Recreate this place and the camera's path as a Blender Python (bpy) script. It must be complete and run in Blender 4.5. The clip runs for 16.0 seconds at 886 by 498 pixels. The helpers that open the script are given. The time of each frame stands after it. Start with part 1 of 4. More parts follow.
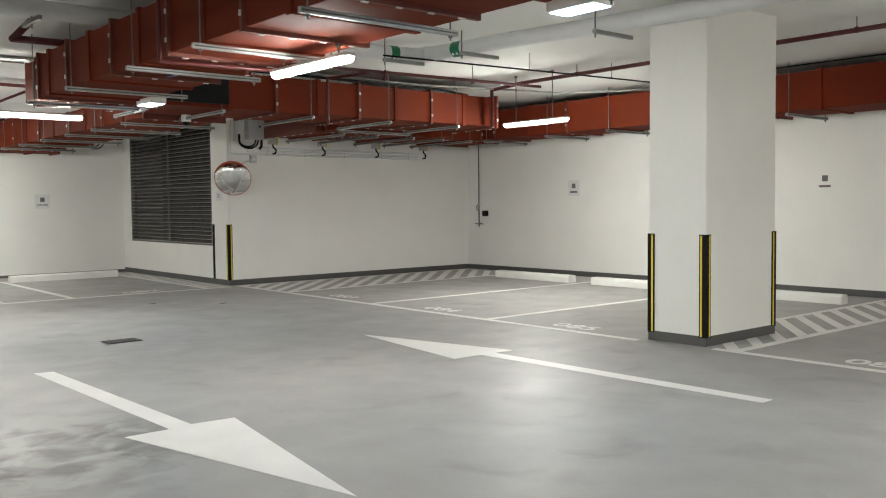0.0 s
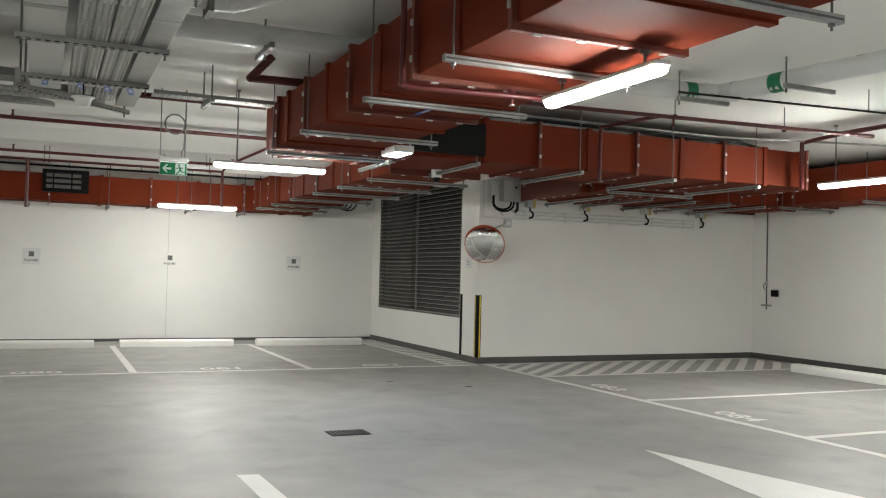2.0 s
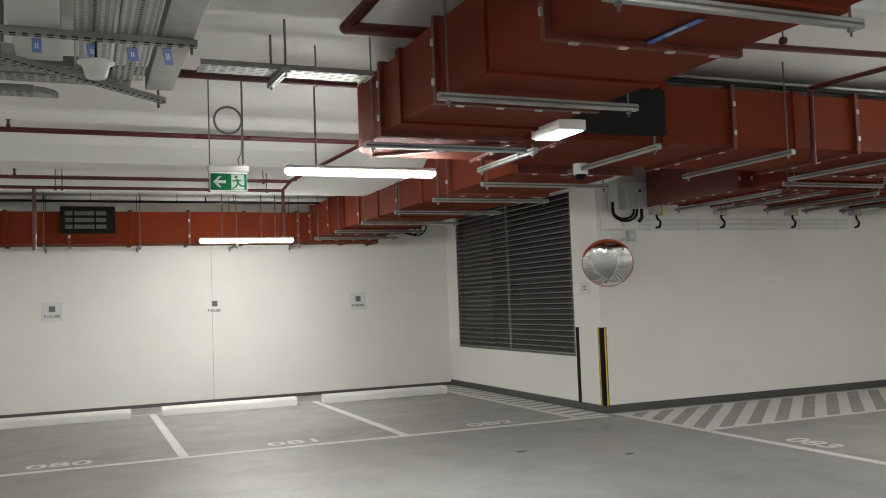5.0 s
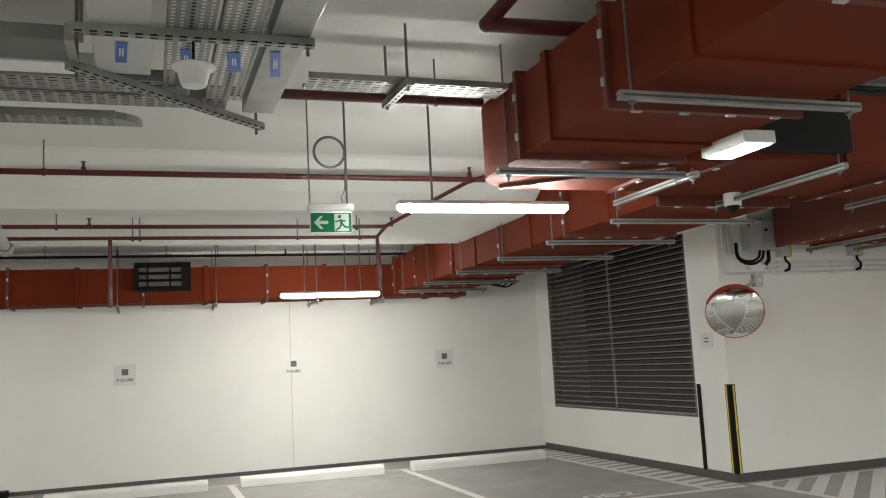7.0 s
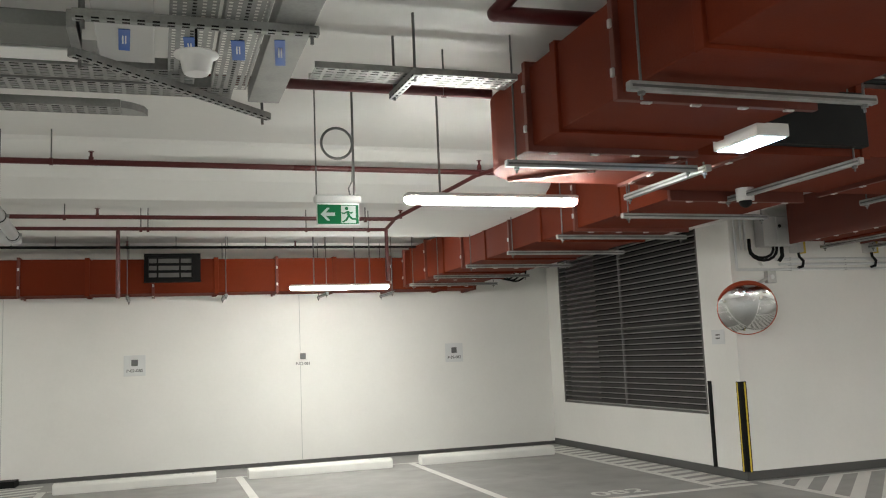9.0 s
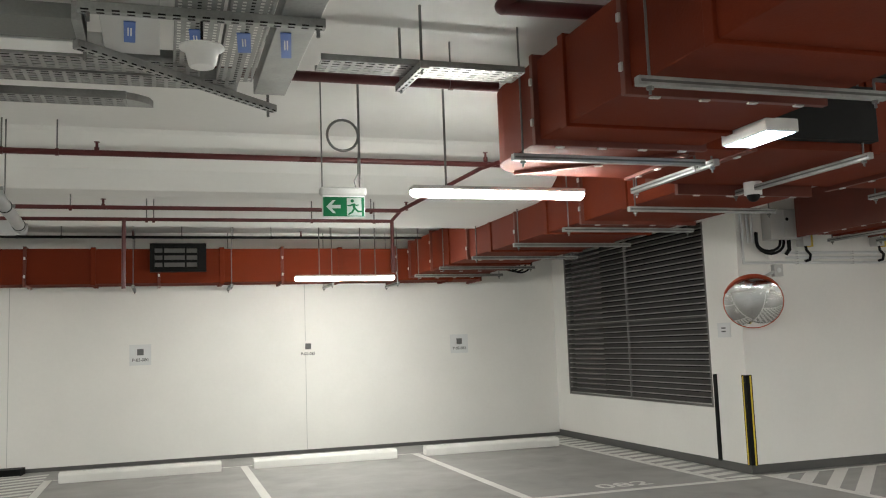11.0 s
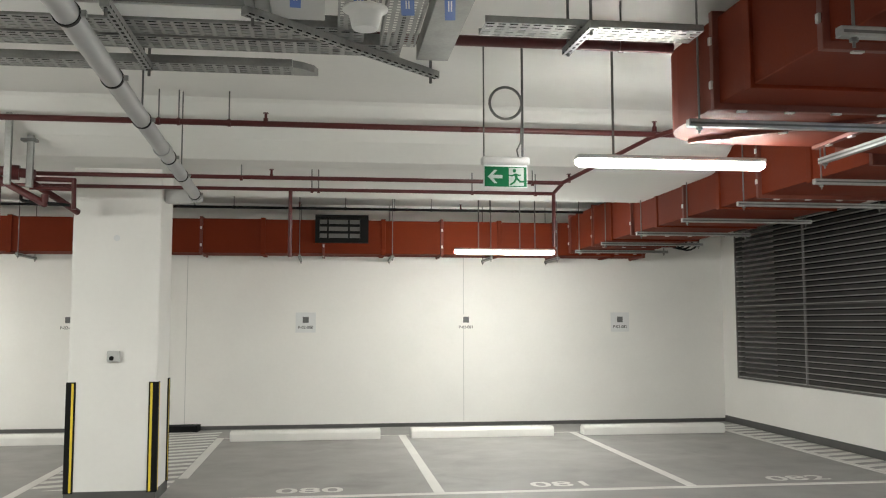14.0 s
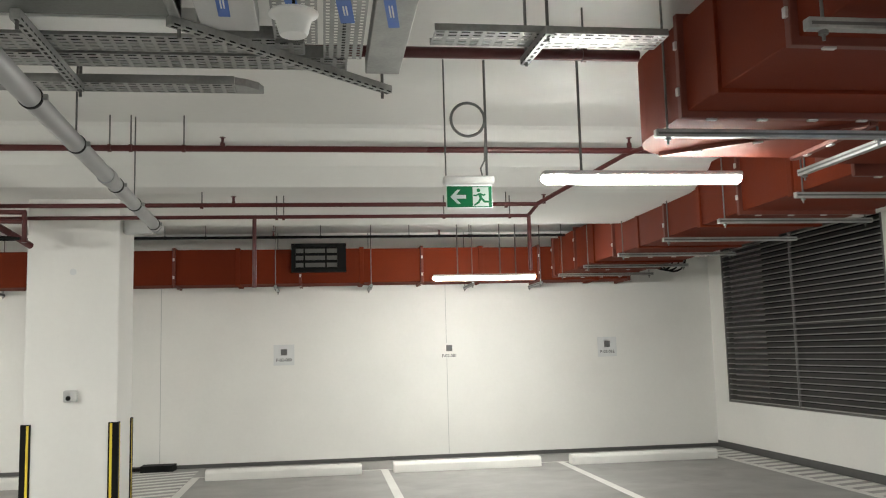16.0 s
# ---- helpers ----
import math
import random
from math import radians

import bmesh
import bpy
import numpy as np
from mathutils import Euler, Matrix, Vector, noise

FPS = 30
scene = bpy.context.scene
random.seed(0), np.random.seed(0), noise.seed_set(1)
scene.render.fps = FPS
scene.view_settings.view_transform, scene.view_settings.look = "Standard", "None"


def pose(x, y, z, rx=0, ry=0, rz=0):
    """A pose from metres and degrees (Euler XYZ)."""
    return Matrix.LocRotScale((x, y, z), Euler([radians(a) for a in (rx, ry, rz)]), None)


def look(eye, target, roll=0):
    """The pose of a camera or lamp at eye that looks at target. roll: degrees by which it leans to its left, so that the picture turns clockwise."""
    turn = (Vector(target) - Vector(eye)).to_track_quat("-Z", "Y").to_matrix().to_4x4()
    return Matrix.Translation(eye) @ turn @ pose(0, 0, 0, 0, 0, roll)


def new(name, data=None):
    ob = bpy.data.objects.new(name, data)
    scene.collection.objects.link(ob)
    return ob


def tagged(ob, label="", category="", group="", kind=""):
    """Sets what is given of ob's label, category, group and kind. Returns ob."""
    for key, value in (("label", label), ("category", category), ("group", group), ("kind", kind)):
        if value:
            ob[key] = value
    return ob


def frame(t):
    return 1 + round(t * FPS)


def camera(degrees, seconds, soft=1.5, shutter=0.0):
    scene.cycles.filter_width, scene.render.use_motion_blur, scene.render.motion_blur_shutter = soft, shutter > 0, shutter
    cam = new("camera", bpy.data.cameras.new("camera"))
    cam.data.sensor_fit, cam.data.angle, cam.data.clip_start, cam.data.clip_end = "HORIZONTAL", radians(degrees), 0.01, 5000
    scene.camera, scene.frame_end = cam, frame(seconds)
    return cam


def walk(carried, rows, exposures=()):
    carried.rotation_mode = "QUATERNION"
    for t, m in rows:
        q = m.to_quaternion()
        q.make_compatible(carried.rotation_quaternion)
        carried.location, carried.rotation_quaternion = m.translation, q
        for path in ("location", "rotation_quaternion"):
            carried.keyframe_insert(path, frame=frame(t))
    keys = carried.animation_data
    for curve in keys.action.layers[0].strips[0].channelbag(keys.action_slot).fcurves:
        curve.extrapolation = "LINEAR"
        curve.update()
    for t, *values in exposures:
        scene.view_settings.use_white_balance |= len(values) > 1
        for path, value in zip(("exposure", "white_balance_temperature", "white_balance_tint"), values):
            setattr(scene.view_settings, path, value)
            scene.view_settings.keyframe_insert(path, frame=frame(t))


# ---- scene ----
cam = camera(53.5, 16.0, soft=1.1)
PATH = [
    (0, (0.142, 0.671, 1.419), (1.433, 2.195, 1.318), -0.6),
    (0.5, (0.471, 1.069, 1.425), (1.605, 2.716, 1.358), -1.8),
    (0.6, (0.532, 1.174, 1.428), (1.627, 2.846, 1.362), -1.9),
    (1, (0.763, 1.533, 1.452), (1.718, 3.289, 1.411), -1.1),
    (1.5, (0.908, 2.022, 1.44), (1.809, 3.808, 1.429), 0.4),
    (2, (1.039, 2.501, 1.441), (1.862, 4.323, 1.496), 1.4),
    (2.5, (1.122, 3.008, 1.446), (1.916, 4.842, 1.527), 1.2),
    (3, (1.167, 3.475, 1.458), (1.981, 5.301, 1.526), -0.5),
    (3.2, (1.217, 3.687, 1.461), (2.019, 5.517, 1.545), -0.6),
    (5.3, (1.156, 5.682, 1.516), (1.922, 7.525, 1.644), -2.2),
    (5.5, (1.137, 5.827, 1.518), (1.902, 7.669, 1.66), -2.3),
    (6, (1.109, 6.177, 1.545), (1.784, 8.044, 1.781), -3.2),
    (6.5, (1.072, 6.431, 1.55), (1.734, 8.298, 1.824), -3.8),
    (7, (1.07, 6.584, 1.542), (1.715, 8.46, 1.793), -3.0),
    (7.5, (1.108, 6.652, 1.543), (1.725, 8.542, 1.759), -2.8),
    (8, (1.105, 6.654, 1.545), (1.695, 8.553, 1.761), -2.9),
    (8.5, (1.112, 6.638, 1.547), (1.702, 8.535, 1.779), -2.5),
    (9, (1.121, 6.629, 1.541), (1.739, 8.517, 1.78), -2.4),
    (9.2, (1.125, 6.625, 1.541), (1.753, 8.509, 1.776), -2.4),
    (11.3, (1.125, 6.655, 1.575), (1.718, 8.553, 1.791), -1.9),
    (11.5, (1.119, 6.663, 1.58), (1.695, 8.565, 1.801), -2.0),
    (12, (1.118, 6.662, 1.584), (1.671, 8.571, 1.812), -2.2),
    (12.5, (1.105, 6.675, 1.583), (1.592, 8.604, 1.79), -2.3),
    (13, (1.115, 6.675, 1.591), (1.442, 8.636, 1.811), -1.2),
    (13.5, (1.146, 6.696, 1.581), (1.361, 8.676, 1.768), 0.4),
    (14, (1.14, 6.822, 1.558), (1.397, 8.799, 1.726), -0.1),
    (14.5, (1.117, 6.966, 1.588), (1.39, 8.935, 1.802), -1.6),
    (15, (1.195, 7.054, 1.577), (1.385, 9.033, 1.798), -2.1),
    (15.5, (1.285, 7.099, 1.569), (1.441, 9.082, 1.783), -2.2),
    (16, (1.371, 7.109, 1.565), (1.643, 9.077, 1.796), -1.5),
]
EXPOSURES = [(0.0, 0.31), (1.5, 0.29), (3.0, 0.13), (5.5, 0.24), (7.0, 0.38), (12.5, 0.37), (13.5, 0.41), (15.0, 0.48), (16.0, 0.43)]
walk(cam, [(t, look(eye, target, roll)) for t, eye, target, roll in PATH], exposures=EXPOSURES)

# ---- light ----
world = bpy.data.worlds.new("garage_air")
world.use_nodes = True
world.node_tree.nodes["Background"].inputs[0].default_value = (0.9, 0.95, 1.0, 1)
world.node_tree.nodes["Background"].inputs[1].default_value = 0.02
scene.world = world
TUBE = 255.0


# ---- materials ----
def mat(name, colour, rough=0.6, metal=0.0, var=0.12, scale=3.0, fine=60.0, bump=0.05, spread=0.0, coat=0.0):
    """A painted or bare surface with broad and fine variation, slight relief and uneven gloss."""
    m = bpy.data.materials.new(name)
    m.use_nodes = True
    nt = m.node_tree
    b = nt.nodes["Principled BSDF"]
    tc = nt.nodes.new("ShaderNodeTexCoord")
    geo = nt.nodes.new("ShaderNodeNewGeometry")
    n1 = nt.nodes.new("ShaderNodeTexNoise")
    n1.inputs["Scale"].default_value, n1.inputs["Detail"].default_value = scale, 5
    n2 = nt.nodes.new("ShaderNodeTexNoise")
    n2.inputs["Scale"].default_value, n2.inputs["Detail"].default_value = fine, 3
    nt.links.new(geo.outputs["Position"], n1.inputs["Vector"])
    nt.links.new(geo.outputs["Position"], n2.inputs["Vector"])
    add = nt.nodes.new("ShaderNodeMath")
    add.operation = "MULTIPLY_ADD"
    add.inputs[1].default_value = 0.35
    nt.links.new(n2.outputs["Fac"], add.inputs[0])
    nt.links.new(n1.outputs["Fac"], add.inputs[2])
    mr = nt.nodes.new("ShaderNodeMapRange")
    mr.inputs["From Min"].default_value, mr.inputs["From Max"].default_value = 0.35, 1.0
    mr.inputs["To Min"].default_value, mr.inputs["To Max"].default_value = 1 - var, 1 + var
    nt.links.new(add.outputs[0], mr.inputs["Value"])
    val = mr.outputs[0]
    if spread:
        oi = nt.nodes.new("ShaderNodeObjectInfo")
        mr2 = nt.nodes.new("ShaderNodeMapRange")
        mr2.inputs["To Min"].default_value, mr2.inputs["To Max"].default_value = 1 - spread, 1 + spread
        nt.links.new(oi.outputs["Random"], mr2.inputs["Value"])
        mul = nt.nodes.new("ShaderNodeMath")
        mul.operation = "MULTIPLY"
        nt.links.new(val, mul.inputs[0])
        nt.links.new(mr2.outputs[0], mul.inputs[1])
        val = mul.outputs[0]
    vm = nt.nodes.new("ShaderNodeVectorMath")
    vm.operation = "SCALE"
    vm.inputs[0].default_value = colour
    nt.links.new(val, vm.inputs["Scale"])
    nt.links.new(vm.outputs[0], b.inputs["Base Color"])
    rr = nt.nodes.new("ShaderNodeMapRange")
    rr.inputs["From Min"].default_value, rr.inputs["From Max"].default_value = 0.3, 0.7
    rr.inputs["To Min"].default_value, rr.inputs["To Max"].default_value = max(0.02, rough - 0.08), min(1, rough + 0.08)
    nt.links.new(n1.outputs["Fac"], rr.inputs["Value"])
    nt.links.new(rr.outputs[0], b.inputs["Roughness"])
    b.inputs["Metallic"].default_value = metal
    b.inputs["Coat Weight"].default_value = coat
    b.inputs["Specular IOR Level"].default_value = 0.35 if rough > 0.55 else 0.5
    if bump:
        bp = nt.nodes.new("ShaderNodeBump")
        bp.inputs["Strength"].default_value, bp.inputs["Distance"].default_value = bump, 0.01
        nt.links.new(n2.outputs["Fac"], bp.inputs["Height"])
        nt.links.new(bp.outputs[0], b.inputs["Normal"])
    return m


def glow(name, colour, strength):
    m = bpy.data.materials.new(name)
    m.use_nodes = True
    b = m.node_tree.nodes["Principled BSDF"]
    b.inputs["Base Color"].default_value = (0.8, 0.8, 0.8, 1)
    b.inputs["Emission Color"].default_value = (*colour, 1)
    b.inputs["Emission Strength"].default_value = strength
    return m


def floor_mat():
    """Grey epoxy floor: broad tone drift, dirt clouds and scuffs, satin gloss that varies."""
    m = mat("floor_epoxy", (0.30, 0.294, 0.282), 0.36, 0, 0.10, 0.6, 35, 0.03)
    nt = m.node_tree
    b = nt.nodes["Principled BSDF"]
    geo = nt.nodes.new("ShaderNodeNewGeometry")
    base = b.inputs["Base Color"].links[0].from_socket
    d = nt.nodes.new("ShaderNodeTexNoise")
    d.inputs["Scale"].default_value, d.inputs["Detail"].default_value, d.inputs["Distortion"].default_value = 1.7, 9, 0.8
    nt.links.new(geo.outputs["Position"], d.inputs["Vector"])
    r = nt.nodes.new("ShaderNodeMapRange")
    r.inputs["From Min"].default_value, r.inputs["From Max"].default_value = 0.55, 0.75
    r.inputs["To Min"].default_value, r.inputs["To Max"].default_value = 0.0, 0.3
    nt.links.new(d.outputs["Fac"], r.inputs["Value"])
    mx = nt.nodes.new("ShaderNodeMix")
    mx.data_type = "RGBA"
    mx.inputs["B"].default_value = (0.10, 0.097, 0.09, 1)
    nt.links.new(r.outputs[0], mx.inputs["Factor"])
    nt.links.new(base, mx.inputs["A"])
    nt.links.new(mx.outputs["Result"], b.inputs["Base Color"])
    # a worn, dusty patch near the start of the lane
    dist = nt.nodes.new("ShaderNodeVectorMath")
    dist.operation = "DISTANCE"
    dist.inputs[1].default_value = (1.55, 6.0, 0.0)
    nt.links.new(geo.outputs["Position"], dist.inputs[0])
    near = nt.nodes.new("ShaderNodeMapRange")
    near.inputs["From Min"].default_value, near.inputs["From Max"].default_value = 0.45, 1.25
    near.inputs["To Min"].default_value, near.inputs["To Max"].default_value = 1.0, 0.0
    nt.links.new(dist.outputs["Value"], near.inputs["Value"])
    mot = nt.nodes.new("ShaderNodeTexNoise")
    mot.inputs["Scale"].default_value, mot.inputs["Detail"].default_value, mot.inputs["Distortion"].default_value = 3.6, 10, 0.5
    nt.links.new(geo.outputs["Position"], mot.inputs["Vector"])
    mv = nt.nodes.new("ShaderNodeMapRange")
    mv.inputs["From Min"].default_value, mv.inputs["From Max"].default_value = 0.42, 0.60
    nt.links.new(mot.outputs["Fac"], mv.inputs["Value"])
    mm = nt.nodes.new("ShaderNodeMath")
    mm.operation = "MULTIPLY"
    nt.links.new(mv.outputs[0], mm.inputs[0])
    nt.links.new(near.outputs[0], mm.inputs[1])
    mx2 = nt.nodes.new("ShaderNodeMix")
    mx2.data_type = "RGBA"
    mx2.inputs["B"].default_value = (0.115, 0.108, 0.097, 1)
    nt.links.new(mm.outputs[0], mx2.inputs["Factor"])
    nt.links.new(mx.outputs["Result"], mx2.inputs["A"])
    nt.links.new(mx2.outputs["Result"], b.inputs["Base Color"])
    sc = nt.nodes.new("ShaderNodeTexNoise")
    sc.inputs["Scale"].default_value, sc.inputs["Detail"].default_value = 2.3, 8
    nt.links.new(geo.outputs["Position"], sc.inputs["Vector"])
    rg = nt.nodes.new("ShaderNodeMapRange")
    rg.inputs["From Min"].default_value, rg.inputs["From Max"].default_value = 0.35, 0.7
    rg.inputs["To Min"].default_value, rg.inputs["To Max"].default_value = 0.42, 0.58
    nt.links.new(sc.outputs["Fac"], rg.inputs["Value"])
    nt.links.new(rg.outputs[0], b.inputs["Roughness"])
    return m


M_FLOOR = floor_mat()
M_WALL = mat("white_wall_paint", (0.80, 0.79, 0.76), 0.7, 0, 0.04, 1.3, 22, 0.06)
M_CEIL = mat("white_ceiling_paint", (0.75, 0.745, 0.717), 0.85, 0, 0.04, 0.7, 20, 0.05)
M_SKIRT = mat("dark_grey_skirting_paint", (0.082, 0.081, 0.079), 0.5, 0, 0.15, 2, 40, 0.04)
M_LINE = mat("white_road_paint", (0.72, 0.71, 0.68), 0.55, 0, 0.10, 2.5, 50, 0.05)
M_STOP = mat("white_painted_concrete", (0.80, 0.79, 0.76), 0.6, 0, 0.06, 4, 60, 0.10)
M_DUCT = mat("red_brown_fireproof_board", (0.138, 0.0205, 0.0065), 0.8, 0, 0.18, 1.6, 70, 0.10, 0.09)
M_DUCT.node_tree.nodes["Principled BSDF"].inputs["Specular IOR Level"].default_value = 0.15
M_FLANGE = mat("dark_red_flange_paint", (0.13, 0.032, 0.02), 0.6, 0, 0.15, 4, 60, 0.05)
M_CLIP = mat("bright_zinc_clip", (0.56, 0.55, 0.53), 0.4, 0.7, 0.1, 20, 80, 0)
M_GALV = mat("galvanised_steel", (0.33, 0.335, 0.325), 0.45, 0.7, 0.32, 7, 70, 0.06)
M_GALVD = mat("dull_galvanised_sheet", (0.17, 0.174, 0.166), 0.5, 0.5, 0.25, 5, 60, 0.05)
M_ROD = mat("zinc_threaded_rod", (0.17, 0.17, 0.165), 0.45, 0.8, 0.1, 15, 100, 0.05)
M_REDPIPE = mat("dark_red_pipe_enamel", (0.08, 0.010, 0.010), 0.35, 0, 0.10, 5, 50, 0.02)
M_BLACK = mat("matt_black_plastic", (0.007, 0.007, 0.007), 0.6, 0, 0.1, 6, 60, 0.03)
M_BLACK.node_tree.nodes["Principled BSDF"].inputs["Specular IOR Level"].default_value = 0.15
M_YELLOW = mat("yellow_reflective_strip", (0.75, 0.56, 0.04), 0.5, 0, 0.1, 6, 60, 0.02)
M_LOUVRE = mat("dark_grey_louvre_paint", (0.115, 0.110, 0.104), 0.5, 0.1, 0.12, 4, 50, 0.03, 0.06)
M_LEDGE = mat("pale_grey_louvre_edge", (0.52, 0.51, 0.49), 0.5, 0.1, 0.1, 4, 50, 0.03)
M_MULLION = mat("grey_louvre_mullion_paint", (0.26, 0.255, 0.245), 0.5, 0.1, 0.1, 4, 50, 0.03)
M_PVC = mat("light_grey_pipe_plastic", (0.62, 0.63, 0.63), 0.35, 0, 0.05, 4, 50, 0.01)
M_DRAIN = mat("mid_grey_drain_plastic", (0.34, 0.345, 0.345), 0.42, 0, 0.03, 4, 50, 0.01)
M_WHITEP = mat("white_plastic", (0.80, 0.80, 0.78), 0.4, 0, 0.04, 6, 60, 0.01)
M_GREYBOX = mat("grey_enclosure_enamel", (0.50, 0.50, 0.49), 0.5, 0, 0.05, 6, 60, 0.02)
M_PANEL = mat("pale_grey_sign_plastic", (0.68, 0.69, 0.69), 0.45, 0, 0.04, 6, 60, 0.01)
M_INK = mat("dark_grey_ink", (0.13, 0.13, 0.13), 0.6, 0, 0.1, 20, 90, 0)
M_GREEN = mat("green_band_vinyl", (0.01, 0.17, 0.075), 0.4, 0, 0.05, 8, 60, 0)
M_BLUE = mat("blue_label_vinyl", (0.045, 0.13, 0.45), 0.45, 0, 0.05, 8, 60, 0)
M_ORANGE = mat("orange_red_mirror_shell", (0.42, 0.06, 0.02), 0.4, 0, 0.06, 8, 60, 0.01)
M_BRASS = mat("yellow_brass", (0.62, 0.45, 0.08), 0.4, 0.4, 0.08, 8, 60, 0.01)
M_MIRROR = mat("mirror_silver", (0.80, 0.81, 0.81), 0.10, 1.0, 0.01, 3, 30, 0)
M_TUBE = glow("lit_tube_diffuser", (0.968, 0.967, 0.902), TUBE)
# weaker copy of the tube glow, dimmed to calm hot spots on wall and ducts
M_TUBE_DIM = glow("lit_tube_diffuser_dimmed", (0.968, 0.967, 0.902), TUBE * 0.6)
M_EMERG = glow("lit_emergency_diffuser", (0.45, 0.72, 1.0), 85.0)
M_SIGNG = glow("exit_sign_green", (0.01, 0.16, 0.06), 0.03)
M_SIGNW = glow("exit_sign_white", (0.8, 0.95, 0.85), 0.01)
M_SIGNW.node_tree.nodes["Principled BSDF"].inputs["Base Color"].default_value = (0.30, 0.33, 0.31, 1)
M_SIGNG.node_tree.nodes["Principled BSDF"].inputs["Base Color"].default_value = (0.004, 0.085, 0.032, 1)
M_SIGNG.node_tree.nodes["Principled BSDF"].inputs["Specular IOR Level"].default_value = 0.1


# ---- mesh helpers ----
def bm_box(bm, x0, y0, z0, x1, y1, z1, bev=0.0):
    r = bmesh.ops.create_cube(bm, size=1.0)
    vs = r["verts"]
    for v in vs:
        v.co = Vector((x0 + (v.co.x + 0.5) * (x1 - x0), y0 + (v.co.y + 0.5) * (y1 - y0), z0 + (v.co.z + 0.5) * (z1 - z0)))
    if bev:
        es = {e for v in vs for e in v.link_edges}
        bmesh.ops.bevel(bm, geom=list(es), offset=bev, segments=2, affect="EDGES", profile=0.5)
    return bm


def box(x0, y0, z0, x1, y1, z1, bev=0.0):
    return bm_box(bmesh.new(), x0, y0, z0, x1, y1, z1, bev)


def bm_cyl(bm, a, b, r, seg=12, r2=None):
    a, b = Vector(a), Vector(b)
    d = b - a
    m = Matrix.Translation((a + b) / 2) @ d.to_track_quat("Z", "Y").to_matrix().to_4x4()
    bmesh.ops.create_cone(bm, cap_ends=True, segments=seg, radius1=r, radius2=r if r2 is None else r2, depth=d.length, matrix=m)
    return bm


def cyl(a, b, r, seg=12, r2=None):
    return bm_cyl(bmesh.new(), a, b, r, seg, r2)


def tube(points, r, seg=12):
    bm = bmesh.new()
    for a, b in zip(points, points[1:]):
        bm_cyl(bm, a, b, r, seg)
    for p in points[1:-1]:
        bmesh.ops.create_uvsphere(bm, u_segments=seg, v_segments=8, radius=r * 1.04, matrix=Matrix.Translation(p))
    return bm


def prism(pts, z0, z1):
    """An upright prism over a plan outline."""
    bm = bmesh.new()
    lo = [bm.verts.new((x, y, z0)) for x, y in pts]
    hi = [bm.verts.new((x, y, z1)) for x, y in pts]
    bm.faces.new(lo[::-1])
    bm.faces.new(hi)
    for i in range(len(pts)):
        j = (i + 1) % len(pts)
        bm.faces.new((lo[i], lo[j], hi[j], hi[i]))
    bmesh.ops.recalc_face_normals(bm, faces=bm.faces)
    return bm


def as_mesh(name, bm, material, smooth=False):
    me = bpy.data.meshes.new(name)
    bm.to_mesh(me)
    bm.free()
    me.materials.append(material)
    if smooth:
        for p in me.polygons:
            p.use_smooth = True
        me.set_sharp_from_angle(angle=radians(40))
    return me


def part(name, bm, material, parent=None, label="", smooth=False):
    ob = new(name, as_mesh(name, bm, material, smooth))
    if parent is not None:
        ob.parent = parent
    if label:
        tagged(ob, label)
    return ob


def shared(name, me, parent, m):
    ob = new(name, me)
    ob.parent = parent
    ob.matrix_basis = m
    return ob


def thing(name, label, category, group="", m=None):
    ob = new(name)
    ob.empty_display_size = 0.1
    if m is not None:
        ob.matrix_basis = m
    return tagged(ob, label, category, group)


def structure(name, bm, material, label, category):
    return tagged(part(name, bm, material), label, category, kind="structure")


def letters(name, text, size, m, material, parent, bold=0.0, depth=0.001):
    cu = bpy.data.curves.new(name, "FONT")
    cu.body, cu.size, cu.align_x, cu.align_y, cu.extrude, cu.offset = text, size, "CENTER", "CENTER", depth, bold
    tmp = bpy.data.objects.new(name, cu)
    scene.collection.objects.link(tmp)
    me = bpy.data.meshes.new_from_object(tmp.evaluated_get(bpy.context.evaluated_depsgraph_get()))
    bpy.data.objects.remove(tmp)
    me.materials.clear()
    me.materials.append(material)
    ob = new(name, me)
    ob.parent = parent
    ob.matrix_basis = m
    return ob


# ---- the shell of the garage ----
CEIL = 3.36
X0, X1, Y0, Y1 = -9.0, 13.18, -7.0, 20.24
XL, YM = 7.40, 15.19
floor = structure("floor", box(X0, Y0, -0.2, X1 + 0.2, Y1 + 0.2, 0.0), M_FLOOR, "satin grey epoxy garage floor with scuffs and dirt clouds", "floor")
ceiling = structure("ceiling", box(X0, Y0, CEIL, X1 + 0.2, Y1 + 0.2, CEIL + 0.2), M_CEIL, "white painted flat concrete slab ceiling", "ceiling")
bm = bmesh.new()
ends = [[bm.verts.new((x, y, z)) for y, z in ((13.85, CEIL + 0.02), (13.95, CEIL - 0.02), (14.25, 3.10), (14.5, 2.97), (14.7, 2.95), (16.6, 2.95), (16.6, CEIL + 0.05), (13.85, CEIL + 0.05))] for x in (X0, XL)]
for i in range(8):
    bm.faces.new((ends[0][i], ends[0][(i + 1) % 8], ends[1][(i + 1) % 8], ends[1][i]))
bm.faces.new(ends[0])
bm.faces.new(ends[1][::-1])
bmesh.ops.recalc_face_normals(bm, faces=bm.faces)
structure("ceiling_beam_1", bm, M_CEIL, "wide white painted concrete band beam above a column", "beam")
structure("wall_north", box(X0, Y1, 0, XL + 1.2, Y1 + 0.2, CEIL + 0.1), M_WALL, "white painted wall behind the parking bays", "wall")
bm = bmesh.new()
LY0, LY1, LZ0, LZ1 = 15.84, 19.79, 0.70, 3.22
